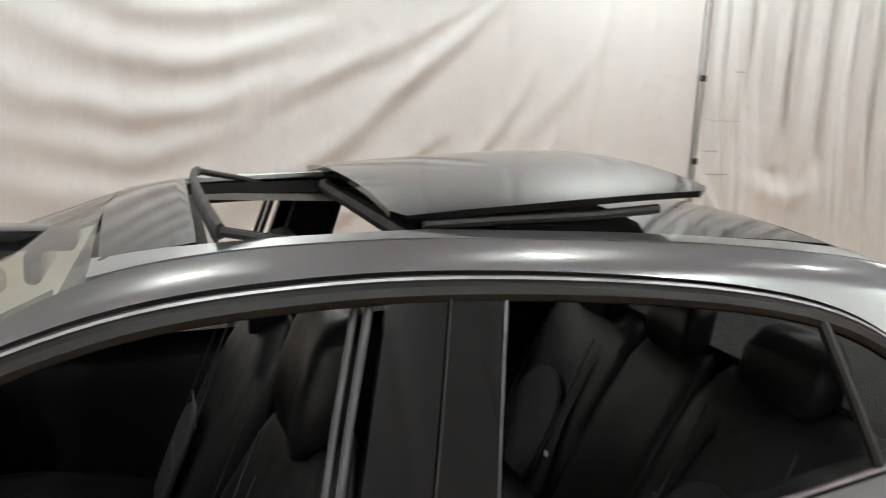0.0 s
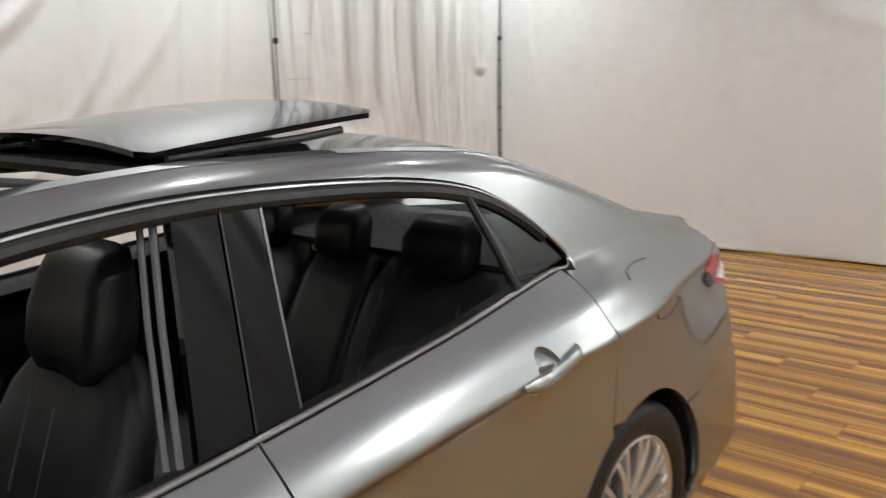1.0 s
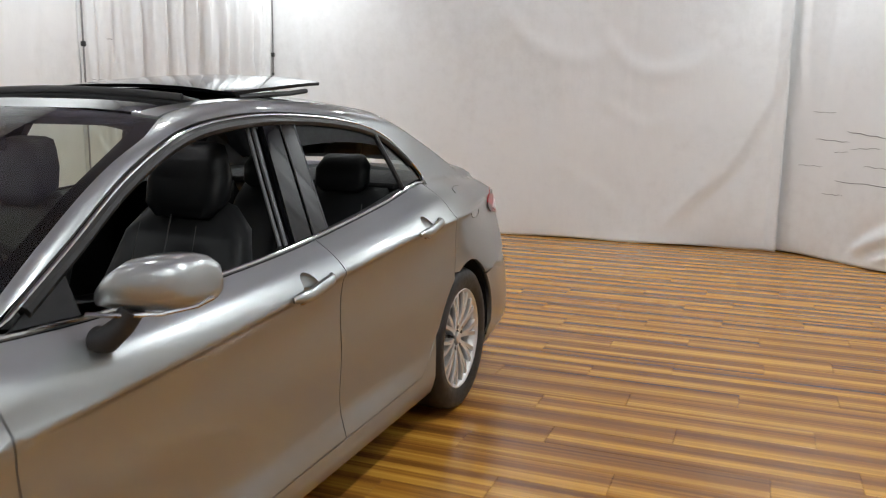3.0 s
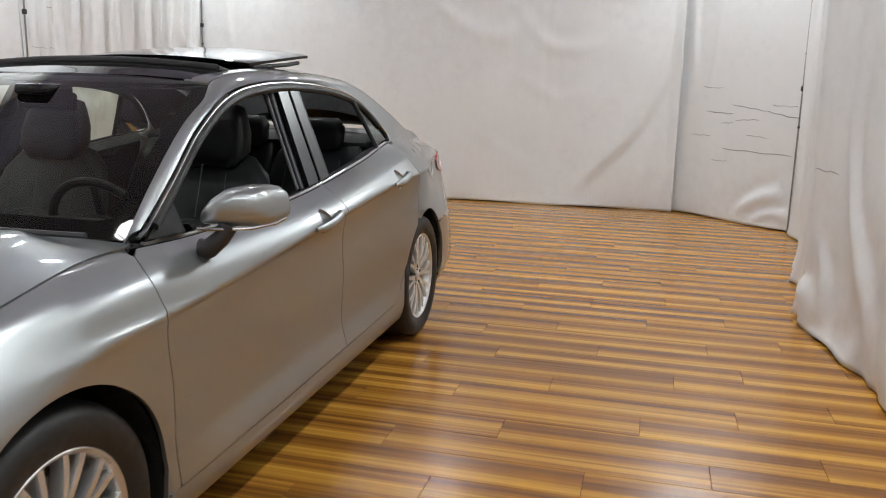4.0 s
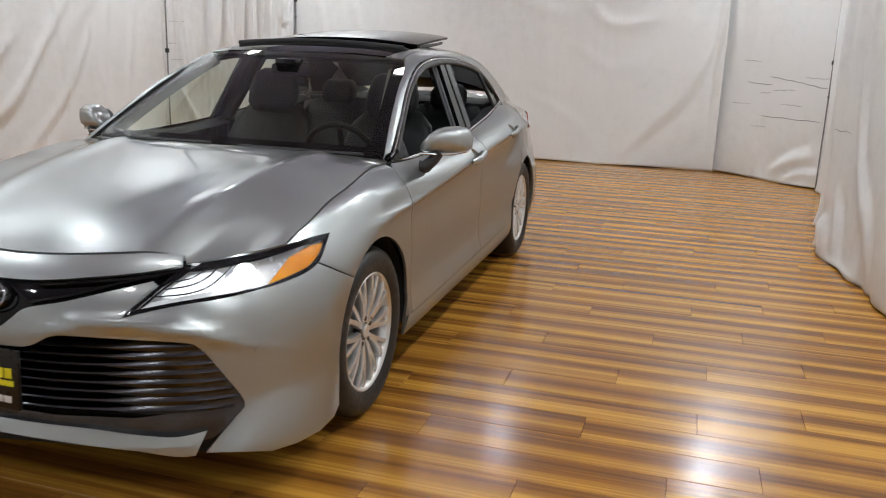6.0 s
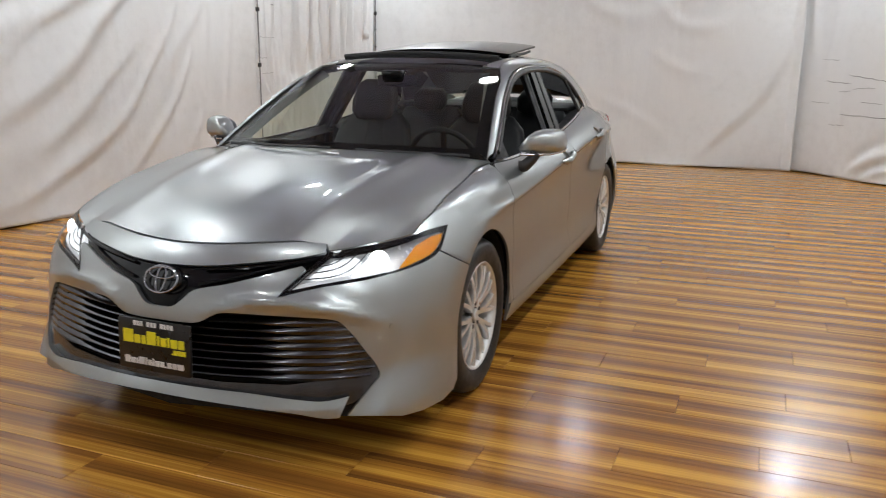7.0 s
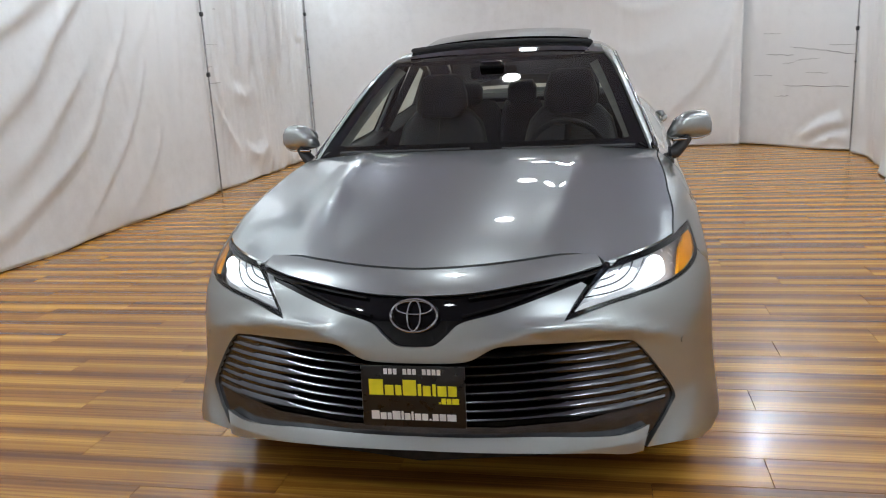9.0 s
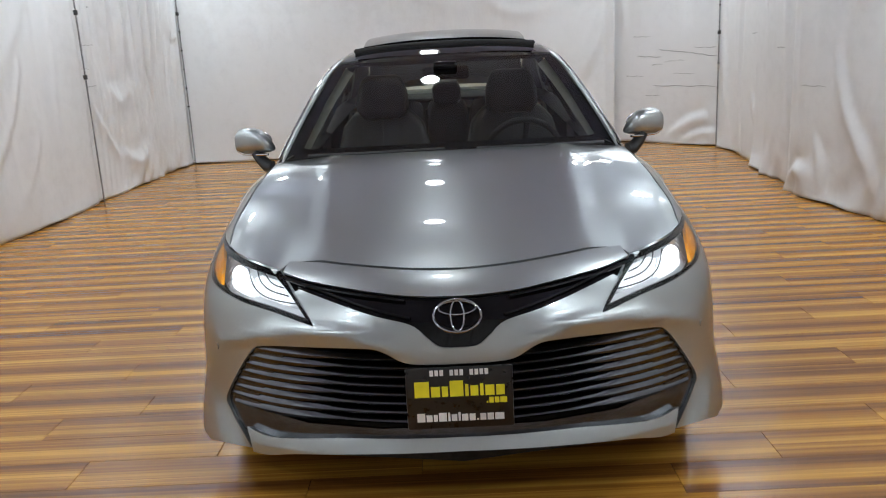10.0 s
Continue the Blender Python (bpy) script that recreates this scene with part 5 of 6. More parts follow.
# wheels ------------------------------------------------------------------------
def wheel(x, y, s):
    """A wheel at the hub place; s: 1 on the driver's side."""
    hub = new("wheel")
    hub.parent = car
    hub.matrix_local = pose(x, y, WZ, 0, 0, 0 if s > 0 else 180)
    W = 0.112
    prof = [(0.232, -W + 0.02), (0.26, -W), (0.30, -W - 0.002), (0.322, -W + 0.012), (0.332, -W + 0.035), (0.334, -0.03), (0.334, 0.03), (0.332, W - 0.035), (0.322, W - 0.012), (0.300, W + 0.002), (0.270, W + 0.003), (0.245, W - 0.004), (0.232, W - 0.012), (0.228, 0.0)]
    part("tyre", lathe(prof + prof[:1], 72), RUBBER, hub, "black rubber tyre")
    part("rim", lathe([(0.236, 0.098), (0.230, 0.103), (0.222, 0.099), (0.214, 0.085), (0.208, 0.03), (0.205, -0.08), (0.22, -0.10)], 72), ALLOY, hub, "bright alloy rim")
    part("brake_disc", lathe([(0.0, -0.01), (0.155, -0.01), (0.155, -0.03), (0.0, -0.03)], 40), STEEL, hub, "steel brake disc")
    part("wheel_well_back", lathe([(0.0, -0.06), (0.20, -0.06)], 30), UNDER, hub)
    for k in range(10):
        a = 2 * math.pi * k / 10
        for d, wid in ((-0.095, 0.010), (0.095, 0.010)):
            rows = []
            for i in range(9):
                t = i / 8
                r = 0.035 + t * 0.184
                ang = a + d * (0.35 + 1.1 * t)
                dep = 0.078 + 0.022 * math.sin(t * 2.0) - 0.004 * t
                w = 0.0115 - 0.003 * t + 0.003 * t * t
                c, sn = math.cos(ang), math.sin(ang)
                px, pz = -sn, c
                rows.append([(r * c + px * w, dep - 0.012, r * sn + pz * w), (r * c + px * w * 0.75, dep, r * sn + pz * w * 0.75), (r * c - px * w * 0.75, dep, r * sn - pz * w * 0.75), (r * c - px * w, dep - 0.012, r * sn - pz * w), (r * c, dep - 0.045, r * sn)])
            bm = grid_mesh(rows, close_v=True)
            bmesh.ops.recalc_face_normals(bm, faces=bm.faces[:])
            part("spoke", bm, ALLOY, hub)
    part("hub_cap", lathe([(0.0, 0.090), (0.022, 0.089), (0.027, 0.085), (0.029, 0.06)], 28), ALLOY, hub, "round centre cap")
    for k in range(5):
        a = 2 * math.pi * k / 5 + 0.3
        b = lathe([(0.0, 0.090), (0.009, 0.088), (0.010, 0.06)], 10)
        bmesh.ops.translate(b, vec=(0.052 * math.cos(a), -0.004, 0.052 * math.sin(a)), verts=b.verts)
        part("wheel_nut", b, STEEL, hub)
    return hub


for wx in (FA, RA):
    for s in (1, -1):
        wheel(wx, s * 0.774, s)
        # dark arch lining
        rows = []
        for k in range(25):
            a = radians(-12 + 204 * k / 24)
            c, sn = math.cos(a), math.sin(a)
            rows.append([(wx + (AR + 0.005) * c, s * 0.875, WZ + (AR + 0.005) * sn), (wx + (AR + 0.02) * c, s * 0.82, WZ + (AR + 0.02) * sn), (wx + (AR + 0.02) * c, s * 0.52, WZ + (AR + 0.02) * sn)])
        part("arch_liner", grid_mesh(rows), UNDER, car, "black wheel arch liner")
        fan = bmesh.new()
        c0 = fan.verts.new((wx, s * 0.60, WZ))
        rimv = [fan.verts.new((wx + (AR + 0.02) * math.cos(radians(k * 10)), s * 0.60, WZ + (AR + 0.02) * math.sin(radians(k * 10)))) for k in range(36)]
        for k in range(36):
            fan.faces.new((c0, rimv[k], rimv[(k + 1) % 36]))
        part("arch_back", fan, UNDER, car, "black wheel arch liner")

# door mirrors --------------------------------------------------------------------
def mirror_at(s):
    root = new("door_mirror")
    root.parent = car
    root.location = (-0.03, -s * 0.018, 0)
    rows = []
    ys = [0.850, 0.855, 0.870, 0.895, 0.925, 0.955, 0.985, 1.010, 1.030, 1.045, 1.053, 1.056]
    hi = spl(ys, [0.976, 0.988, 1.012, 1.042, 1.064, 1.071, 1.073, 1.071, 1.065, 1.050, 1.024, 0.994])
    lo_ = spl(ys, [0.972, 0.965, 0.960, 0.957, 0.955, 0.953, 0.952, 0.953, 0.956, 0.963, 0.974, 0.984])
    for y in ys:
        zc, hz = 0.5 * (float(hi(y)) + float(lo_(y))), 0.5 * (float(hi(y)) - float(lo_(y)))
        xc = 0.748 - 0.46 * (y - 0.85) - 3.6 * max(0, y - 1.0) ** 2
        k_ = min(1.0, (hz / 0.05) ** 0.6)
        ring = []
        for k in range(28):
            a = 2 * math.pi * k / 28
            cx, sz = math.cos(a), math.sin(a)
            ex = (0.085 if cx > 0 else 0.055) * k_
            ring.append((xc + ex * abs(cx) ** 0.7 * (1 if cx > 0 else -1), s * y, zc + hz * abs(sz) ** 0.64 * (1 if sz > 0 else -1)))
        rows.append(ring)
    bm = grid_mesh(rows, close_v=True)
    bm.verts.ensure_lookup_table()
    bm.faces.new([bm.verts[k] for k in range(28)])
    bm.faces.new([bm.verts[len(bm.verts) - 28 + k] for k in range(28)])
    bmesh.ops.recalc_face_normals(bm, faces=bm.faces[:])
    part("mirror_housing", bm, PAINT, root, "silver mirror housing", smooth=60)
    part("mirror_stalk", tube([(0.785, s * 0.862, 0.892), (0.782, s * 0.885, 0.895), (0.768, s * 0.915, 0.925), (0.758, s * 0.935, 0.962)], [0.038, 0.036, 0.032, 0.034], 14, flat=0.8), BLACKPLASTIC, root, "black mirror foot")
    part("turn_strip", tube([(0.822, s * 0.87, 0.956), (0.790, s * 0.93, 0.953), (0.748, s * 1.0, 0.954), (0.69, s * 1.045, 0.963), (0.65, s * 1.056, 0.974)], 0.0055, 8), CHROME, root, "bright strip with the turn lamp")
    bm = lathe([(0.0, 0.0), (0.9, 0.0), (1.0, 0.004)], 28)
    o = part("mirror_glass", bm, CHROME, root, "mirror glass")
    o.matrix_local = Matrix.Translation((0.648, s * 0.955, 1.010)) @ pose(0, 0, 0, 0, 0, 90 + s * 24) @ Matrix.Diagonal((0.085, 1, 0.045, 1))


mirror_at(1), mirror_at(-1)

# door handles ---------------------------------------------------------------------
def handle(x, z, mirror, cup):
    s = -1 if mirror else 1
    dz = 0.016
    def yy(a, b):
        return float(side_y(a, b))
    pts, rad = [], []
    for i in range(13):
        t = i / 12
        px = x + 0.115 - 0.23 * t
        pz = z - dz + 2 * dz * t
        lift = 0.004 + 0.034 * min(1, math.sin(math.pi * min(max(t, 0.0), 1.0)) * 1.6)
        pts.append((px, s * (yy(px, pz) + lift * 0.75), pz))
        rad.append(0.008 + 0.009 * min(1, 2.2 * math.sin(math.pi * t)))
    h = part("door_handle", tube(pts, rad, 10, flat=1.15), PAINT, car, "silver pull handle")
    hx, hz, ra, rb = cup
    rows = []
    for k in range(28):
        a = 2 * math.pi * k / 28
        rows.append([(hx + ra * r * math.cos(a), s * (yy(hx + ra * r * math.cos(a), hz + rb * r * math.sin(a)) - d), hz + rb * r * math.sin(a)) for r, d in ((1.0, 0.0), (0.97, 0.006), (0.88, 0.016), (0.66, 0.026), (0.35, 0.031), (0.02, 0.032))])
    bm = grid_mesh(rows, close_u=True)
    bmesh.ops.recalc_face_normals(bm, faces=bm.faces[:])
    if sum(f.normal.y * s for f in bm.faces) < 0:
        bmesh.ops.reverse_faces(bm, faces=bm.faces[:])
    part("handle_cup", bm, PAINT, h, "silver hollow behind the handle", smooth=70)
    part("handle_strip", tube([(p[0], p[1] + s * 0.0, p[2] - 0.0165) for p in pts[1:-1]], 0.003, 6), CHROME, h, "chrome strip")


for mirror in (0, 1):
    handle(-0.02, 0.857, mirror, CUP_F)
    handle(-0.935, 0.920, mirror, CUP_R)

# inside the car -------------------------------------------------------------------
for s in (1, -1):
    mirror = 0 if s > 0 else 1
    for nm, x0, x1 in (("front_door_lining", -0.21, 0.98), ("rear_door_lining", -1.18, -0.26)):
        o = [(x, belt(x) - 0.012) for x in np.linspace(x0, x1, 16)] + [(x1, 0.30), (x0, 0.30)]
        shell(nm, o, on_side_off(-0.075), TRIM, car, "dark inner door lining", step=0.06, mirror=mirror, flange=0)
        sill = []
        for x in np.linspace(x0, x1, 16):
            y = float(side_y(x, belt(x)))
            sill.append([(x, s * (y - 0.004), belt(x) - 0.004), (x, s * (y - 0.035), belt(x) - 0.004), (x, s * (y - 0.095), belt(x) - 0.03)])
        part("window_sill_trim", grid_mesh(sill), TRIM, car, "dark window sill trim")
part("floor_pan", block(0, 0, 0.24, 3.9, 1.6, 0.06, 0), UNDER, car, smooth=0)
part("firewall", block(1.05, 0, 0.55, 0.04, 1.45, 0.6, 0), UNDER, car, smooth=0)
part("rear_bulkhead", block(-1.28, 0, 0.62, 0.04, 1.36, 0.72, 0), UNDER, car, smooth=0)


def headliner(x, y):
    p = on_roof(x, y)
    p[..., 2] -= 0.045
    return p


shell("headliner", [(-1.08, 0.42), (-1.08, 0.56), (0.12, 0.55), (0.12, 0.42)], headliner, HEADLINER, car, "grey roof lining", step=0.06, flange=0)
shell("headliner", [(-1.08, 0.42), (-1.08, 0.56), (0.12, 0.55), (0.12, 0.42)], headliner, HEADLINER, car, "grey roof lining", step=0.06, flange=0, mirror=1)
shell("headliner_front", [(0.03, -0.43), (0.03, 0.43), (0.15, 0.43), (0.15, -0.43)], headliner, TRIM, car, "dark roof lining over the windscreen", step=0.06, flange=0)
shell("sunshade", [(-1.05, -0.43), (-1.05, 0.43), (-0.32, 0.43), (-0.32, -0.43)], headliner, TRIM, car, "dark sunshade folded back", step=0.06, flange=0)
for s in (1, -1):
    rows = []
    for x in np.linspace(0.95, -1.5, 40):
        za, zb = float(dlo(x)) - 0.01 if x > -1.28 else 1.08, float(ZSIL(x)) - 0.015
        if zb < za:
            zb = za + 0.005
        v = (0.945 - x) / 0.75
        if 0.0 < v < 0.98:
            hw, gz = 0.768 - 0.202 * v, 0.942 + 0.406 * v + 0.084 * v * (1 - v)
            rows.append([(x, s * (float(side_y(x, za)) - 0.03), za), (x, s * (hw - 0.035), gz - 0.03), (x - 0.03, s * (hw - 0.10), gz - 0.025)])
        else:
            rows.append([(x, s * (float(side_y(x, z)) - 0.03), z) for z in (za, 0.5 * (za + zb), zb)])
    part("pillar_trim", grid_mesh(rows[:14]), HEADLINER, car, "light grey inner pillar trim")
    part("roof_side_trim", grid_mesh(rows[13:]), TRIM, car, "dark inner roof side trim")
    b_in = [(-0.08, 0.5), (-0.26, 0.5), (-0.29, 0.95), (-0.37, 1.34), (-0.24, 1.34), (-0.15, 0.95)]
    shell("centre_pillar_trim", b_in, on_side_off(-0.06), TRIM, car, "dark inner centre pillar", step=0.05, mirror=0 if s > 0 else 1, flange=0.03)


def seat_section(name, stations, material, parent, label=""):
    """A padded form lofted through rounded boxes: (centre x, y, z, half width, half depth, lean in degrees)."""
    rows = []
    for cx, cy, cz, w, d, lean in stations:
        ring = []
        for k in range(28):
            a = 2 * math.pi * k / 28
            c, sn = math.cos(a), math.sin(a)
            px, py = d * abs(c) ** 0.55 * (1 if c > 0 else -1), w * abs(sn) ** 0.42 * (1 if sn > 0 else -1)
            if c > 0:
                px *= 0.72 + 0.28 * min(1.0, (abs(py) / w) ** 2 * 1.3)
            ring.append((cx + px * math.cos(radians(lean)), cy + py, cz + px * math.sin(radians(lean))))
        rows.append(ring)
    bm = grid_mesh(rows, close_v=True)
    bm.verts.ensure_lookup_table()
    n = 28
    bm.faces.new([bm.verts[k] for k in range(n)])
    bm.faces.new([bm.verts[len(bm.verts) - n + k] for k in range(n)])
    bmesh.ops.recalc_face_normals(bm, faces=bm.faces[:])
    return part(name, bm, material, parent, label, smooth=70)


def front_seat(y):
    root = new("front_seat")
    root.parent = car
    root.location.x = -0.10
    seat_section("seat_cushion", [(0.72, y, 0.50, 0.20, 0.02, 90), (0.71, y, 0.50, 0.25, 0.07, 90), (0.55, y, 0.49, 0.27, 0.085, 85), (0.35, y, 0.47, 0.27, 0.085, 82), (0.20, y, 0.46, 0.24, 0.07, 80)], LEATHER, root)
    seat_section("seat_back", [(0.20, y, 0.45, 0.20, 0.05, -20), (0.17, y, 0.50, 0.25, 0.085, -20), (0.10, y, 0.66, 0.275, 0.09, -20), (0.03, y, 0.84, 0.27, 0.08, -20), (-0.03, y, 0.98, 0.235, 0.062, -20), (-0.055, y, 1.05, 0.17, 0.045, -20), (-0.065, y, 1.075, 0.10, 0.025, -20)], LEATHER, root)
    seat_section("headrest", [(-0.030, y, 1.025, 0.075, 0.020, -14), (-0.030, y, 1.035, 0.115, 0.045, -14), (-0.038, y, 1.080, 0.150, 0.060, -14), (-0.050, y, 1.150, 0.148, 0.060, -14), (-0.064, y, 1.215, 0.128, 0.052, -14), (-0.074, y, 1.250, 0.112, 0.042, -14), (-0.078, y, 1.262, 0.085, 0.026, -14)], LEATHER, root)
    arch_o = [(0.115, 0.54), (0.128, 0.66)] + [(0.128 * math.cos(q), 0.70 + 0.115 * math.sin(q)) for q in np.linspace(0.15, math.pi - 0.15, 15)] + [(-0.128, 0.66), (-0.115, 0.54)]
    bm = slab(arch_o, 0.0, 0.012, "x", 0.005)
    for v in bm.verts:
        v.co.x += 0.20 - 0.36 * (v.co.z - 0.5) + 0.040
        v.co.y += y
    part("seat_insert", bm, INSERT, root, "grey perforated leather insert")
    def seam(pts, r=0.0026):
        part("seam_piping", tube(pts, r, 5), STITCH, root, "grey stitched seam")
    for z in (0.66, 0.80):
        x0 = 0.20 - 0.36 * (z - 0.5) + 0.044
        seam([(x0, y - 0.13 + 0.26 * k / 8, z + 0.035 * (1 - (k / 4 - 1) ** 2)) for k in range(9)])
    seam([(0.20 - 0.36 * (z - 0.5) + 0.040, y, z) for z in np.linspace(0.84, 1.04, 8)])
    for sy in (-0.045, 0.045):
        part("headrest_post", tube([(-0.052, y + sy, 1.03), (-0.050, y + sy, 1.085)], 0.006, 8), CHROME, root, "chrome headrest post")
    for sy in (-0.13, 0.13):
        pts = [(0.118 + 0.036 * math.sin(3 * t), y + sy - 0.02 * t * (1 if sy > 0 else -1), 0.55 + 0.46 * t) for t in np.linspace(0, 1, 12)]
        pts = [(0.20 - 0.36 * (p[2] - 0.5) + 0.048, p[1], p[2]) for p in pts]
        part("seam_piping", tube(pts, 0.0012, 5), STITCH, root, "grey stitched seam")
    return root


front_seat(0.37), front_seat(-0.37)
bench = new("rear_seat")
bench.parent = car
seat_section("seat_cushion", [(-0.42, 0, 0.50, 0.58, 0.03, 90), (-0.46, 0, 0.50, 0.66, 0.09, 90), (-0.70, 0, 0.48, 0.68, 0.10, 86), (-0.95, 0, 0.46, 0.66, 0.09, 84)], LEATHER, bench)
for y, w in ((0.40, 0.26), (-0.40, 0.26), (0.0, 0.15)):
    seat_section("seat_back", [(-0.90, y, 0.50, w * 0.9, 0.07, -25), (-0.98, y, 0.66, w, 0.085, -25), (-1.06, y, 0.84, w, 0.08, -25), (-1.13, y, 0.98, w * 0.95, 0.06, -25), (-1.16, y, 1.04, w * 0.8, 0.03, -25)], LEATHER, bench)
    hw = 0.125 if w > 0.2 else 0.10
    if w > 0.2:
        o = [(0.125, 0.56), (0.138, 0.68)] + [(0.138 * math.cos(q), 0.72 + 0.13 * math.sin(q)) for q in np.linspace(0.15, math.pi - 0.15, 15)] + [(-0.138, 0.68), (-0.125, 0.56)]
        bm = slab(o, 0.0, 0.012, "x", 0.005)
        for v in bm.verts:
            v.co.x += -0.98 - 0.45 * (v.co.z - 0.66) + 0.058
            v.co.y += y
        part("seat_insert", bm, INSERT, bench, "grey perforated leather insert")
        for sy in (-0.15, 0.15):
            part("seam_piping", tube([(-0.98 - 0.45 * (z - 0.66) + 0.070, y + sy - 0.03 * (z - 0.7) * (1 if sy > 0 else -1), z) for z in np.linspace(0.60, 0.98, 10)], 0.002, 5), STITCH, bench, "grey stitched seam")
        part("seat_belt", tube([(-1.16, y * 0.62, 1.06), (-1.06, y * 0.66, 0.92), (-0.96, y * 0.60, 0.76), (-0.86, y * 0.42, 0.58)], 0.022, 8, flat=0.08, up=(1, 0, 0.4)), TRIM, bench, "black seat belt")
        part("belt_tag", block(-0.905, y * 0.52, 0.665, 0.006, 0.022, 0.016, 0.002, 1), WHITEPRINT, bench, "small white belt tag", smooth=0)
    seat_section("headrest", [(-1.14, y, 1.03, hw * 0.8, 0.03, -15), (-1.14, y, 1.06, hw, 0.05, -15), (-1.15, y, 1.13, hw, 0.052, -15), (-1.16, y, 1.175, hw * 0.75, 0.035, -15)], LEATHER, bench)
part("parcel_shelf", block(-1.52, 0, 1.05, 0.70, 1.28, 0.03, 0.01), TRIM, car)
# dashboard, wheel, console
dash = []
for y in np.linspace(-0.71, 0.71, 30):
    hump = 0.025 * math.exp(-((y - 0.37) / 0.20) ** 2)
    a = 1.0 - 0.20 * (y / 0.72) ** 2
    dash.append([(a + 0.05, y, 0.925), (a - 0.08, y, 0.945 + hump), (a - 0.20, y, 0.93 + hump), (a - 0.27, y, 0.88), (a - 0.25, y, 0.78), (a - 0.32, y, 0.70), (a - 0.22, y, 0.50)])
part("dashboard", grid_mesh(dash), TRIM, car, "dark dashboard")
part("centre_console", block(0.42, 0, 0.52, 0.95, 0.22, 0.32, 0.05, 3), TRIM, car, "dark centre console")
scr = part("dash_screen", block(0.765, 0.0, 0.86, 0.03, 0.26, 0.16, 0.01), GLOSSBLACK, car, "black dashboard screen")
stw = new("steering_wheel")
stw.parent = car
stw.matrix_local = pose(0.545, 0.37, 0.87, 0, 0, 0) @ pose(0, 0, 0, 0, -68, 0)
ringp = [(0.185 * math.cos(a), 0.185 * math.sin(a), 0) for a in np.linspace(0, 2 * math.pi, 49)]
part("wheel_rim", tube(ringp, 0.015, 10, False), LEATHER, stw)
part("wheel_hub", lathe([(0.0, 0.02), (0.06, 0.015), (0.075, -0.01), (0.05, -0.05), (0.0, -0.06)], 24, "z"), TRIM, stw)
for a in (0.1, math.pi - 0.1, -math.pi / 2):
    part("wheel_spoke", tube([(0.05 * math.cos(a), 0.05 * math.sin(a), 0), (0.18 * math.cos(a), 0.18 * math.sin(a), 0)], 0.016, 8, flat=0.5), TRIM, stw)
part("inner_mirror", block(0.33, 0.0, 1.275, 0.03, 0.24, 0.065, 0.015, 3), GLOSSBLACK, car, "inside mirror")
part("sensor_box", block(0.34, 0.0, 1.315, 0.16, 0.12, 0.04, 0.015), GLOSSBLACK, car)
for s, x1 in ((1, 0.12), (-1, 0.0)):
    pts = [(1.075 - 0.1 * abs(y) ** 2, y, 0.972 - 0.01 * abs(y)) for y in np.linspace(x1 + 0.0, x1 + 0.56, 10)] if s > 0 else [(1.07 - 0.1 * abs(y) ** 2, y, 0.974 - 0.01 * abs(y)) for y in np.linspace(-0.62, -0.02, 10)]
    part("wiper", tube(pts, 0.008, 6), BLACKPLASTIC, car, "black wiper blade")
cowl = [[(1.118 - 0.140 * (y / 0.75) ** 2, y, 0.952 - 0.02 * (y / 0.75) ** 2), (1.03 - 0.16 * (y / 0.75) ** 2, y, 0.935 - 0.015 * (y / 0.75) ** 2)] for y in np.linspace(-0.74, 0.74, 24)]
part("cowl_panel", grid_mesh(cowl), BLACKPLASTIC, car, "black cowl under the wipers")

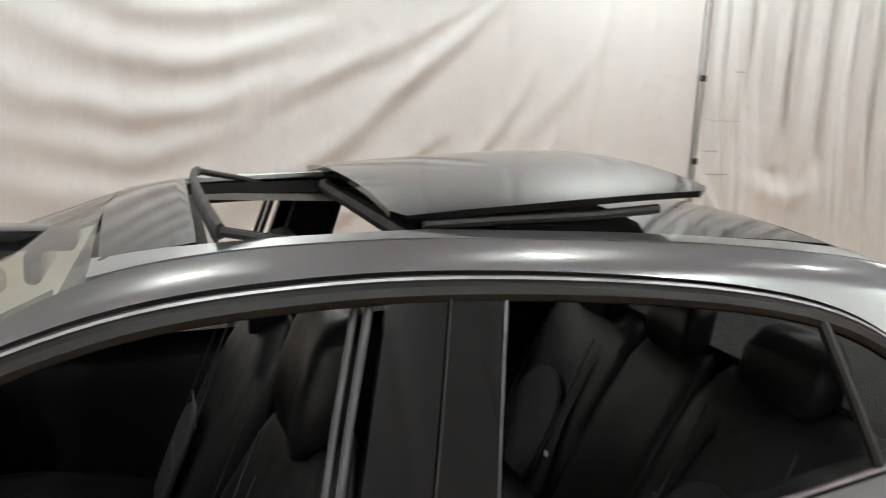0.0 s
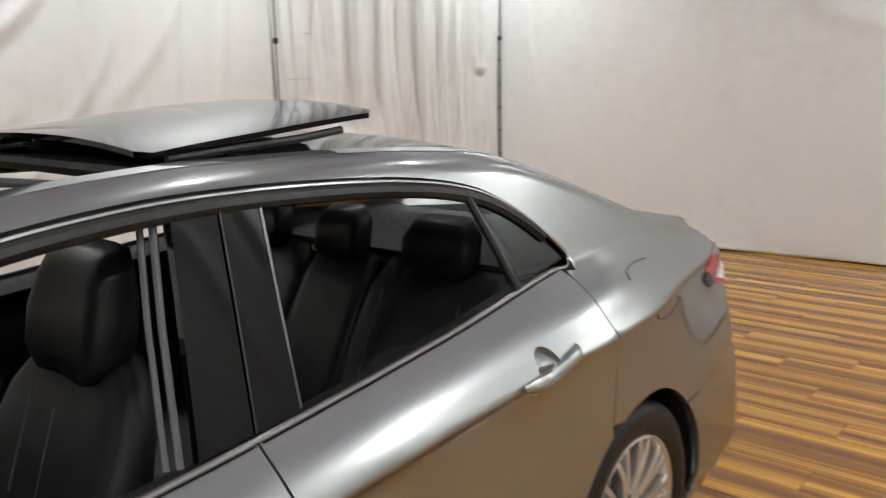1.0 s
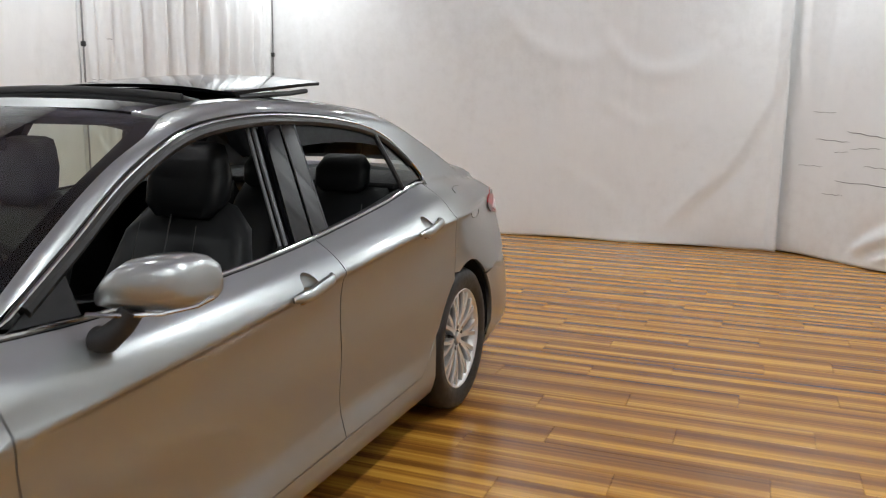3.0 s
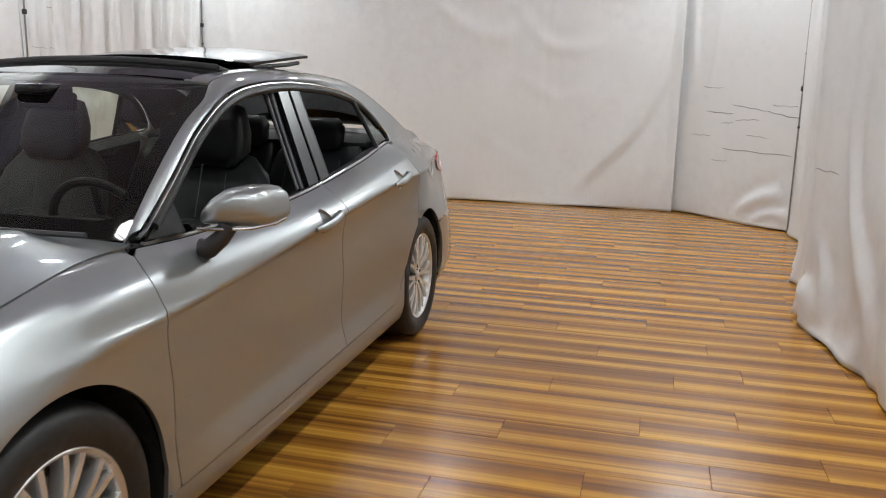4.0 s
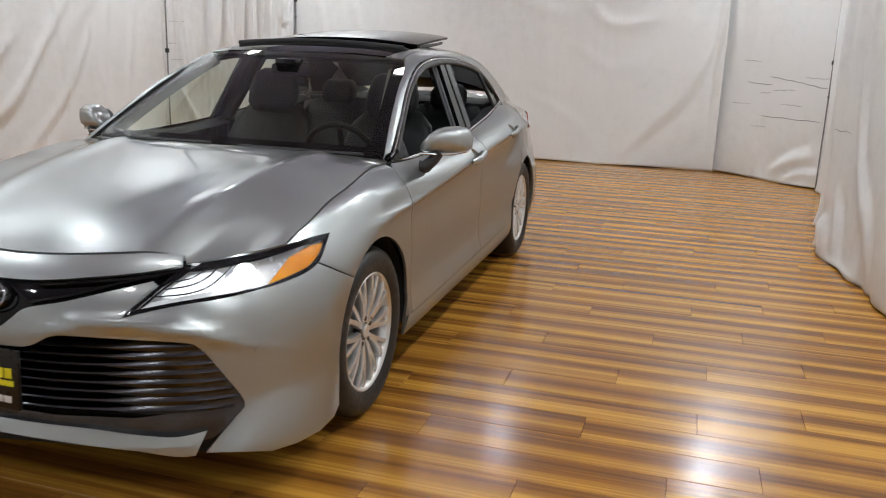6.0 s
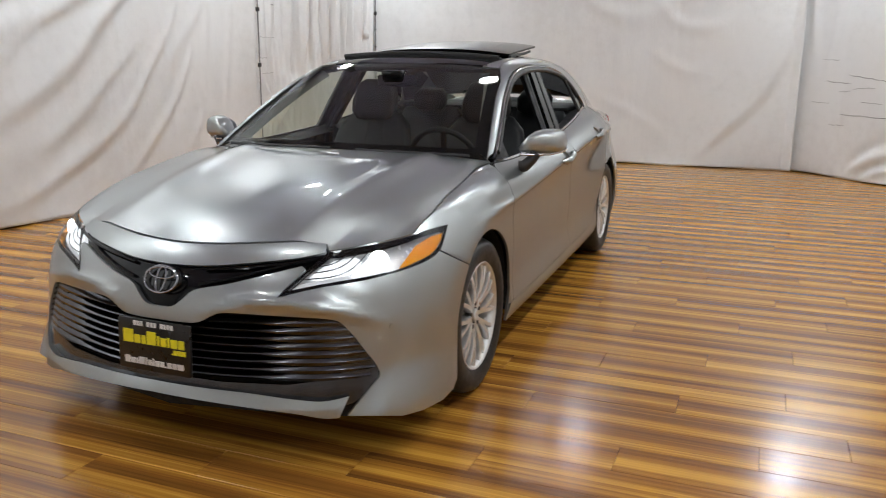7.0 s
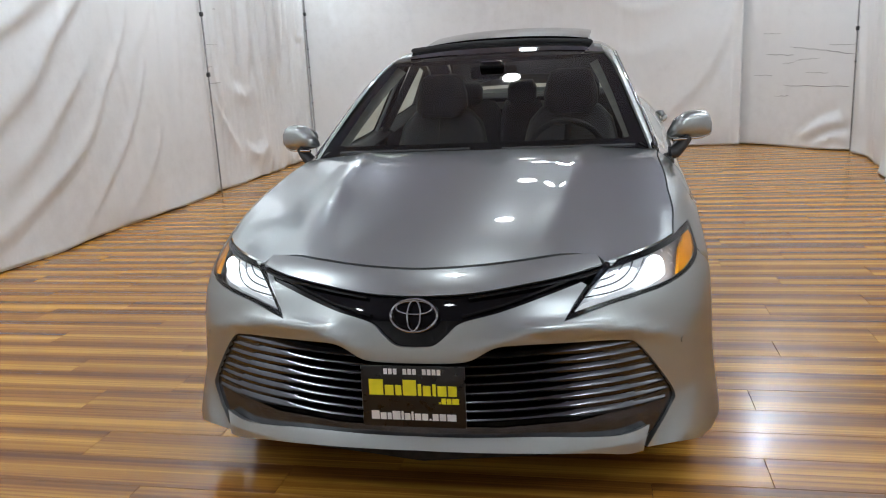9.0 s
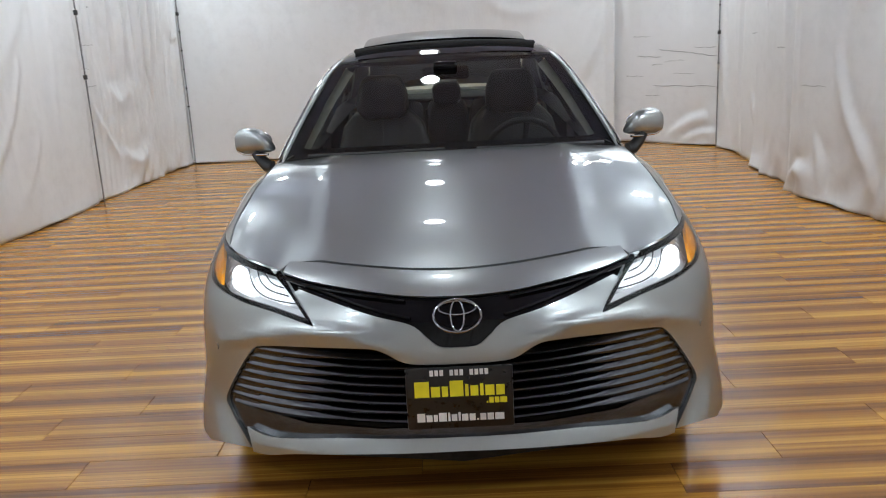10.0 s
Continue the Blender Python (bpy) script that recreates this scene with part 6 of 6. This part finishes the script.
# fuel flap on the driver's side: its shut line above and below
for pts in ([(-1.49, 0.912), (-1.51, 0.893), (-1.60, 0.880), (-1.70, 0.884), (-1.735, 0.902)], [(-1.46, 1.004), (-1.49, 1.021), (-1.58, 1.026), (-1.68, 1.020)]):
    p3 = [(x, float(side_y(x, z)) + 0.0002, z) for x, z in curve_pts(pts, 4)]
    part("fuel_flap_line", tube(p3, 0.002, 6), SEAL, car, "dark fuel flap shut line")


# ---------------------------------------------------------------- the floor, board by board
BW, BL, GAP = 0.192, 1.22, 0.0012


def board_mesh(name, boards):
    """Boards as (x0, y0, x1, y1, seed): chamfered tops, with the place across and along each one kept for its print."""
    V, F, A = [], [], []
    for x0, y0, x1, y1, seed in boards:
        b = len(V)
        c = 0.0012
        for inset_, z in ((0, -0.008), (0, -c), (c, 0.0)):
            for px, py in ((x0 + inset_, y0 + inset_), (x1 - inset_, y0 + inset_), (x1 - inset_, y1 - inset_), (x0 + inset_, y1 - inset_)):
                V.append((px, py, z))
                A.append(((px - x0) / BW, py - y0, seed))
        F.append([b + 8, b + 9, b + 10, b + 11])
        for lay in (0, 4):
            for k in range(4):
                F.append([b + lay + k, b + lay + (k + 1) % 4, b + lay + 4 + (k + 1) % 4, b + lay + 4 + k])
    me = bpy.data.meshes.new(name)
    me.from_pydata(V, [], F)
    at = me.attributes.new("board", "FLOAT_VECTOR", "POINT")
    at.data.foreach_set("vector", np.array(A, np.float32).ravel())
    return me


floor = part("floor", block(0.45, 0, -0.108, 15.5, 8.0, 0.2, 0), UNDER, smooth=0)
tagged(floor, "laminate floor of honey and dark brown boards with a soft gloss", "floor", kind="structure")
whole = board_mesh("board", [(0, 0, BW - GAP, BL - GAP, 0.0)])
rest, near = [], 0
rng = random.Random(5)
row = 0
x = RX0
while x < RX1:
    y = RY0 - (0.37 * row % 1.0) * BL - 0.2 * rng.random()
    while y < RY1:
        y0, y1 = max(y, RY0), min(y + BL, RY1)
        if y1 - y0 > 0.05:
            full = y1 - y0 > BL - 1e-6
            if full and -2.9 < x < 3.4 and near < 300:
                near += 1
                place("board", whole, WOOD if not whole.materials else None, floor).location = (x, y0, 0)
            else:
                rest.append((x, y0, x + BW - GAP, y1 - GAP, rng.random() * 9))
        y += BL
    x += BW
    row += 1
far = place("board_field", board_mesh("board_field", rest), WOOD, floor)
far["kind"] = "stuff"
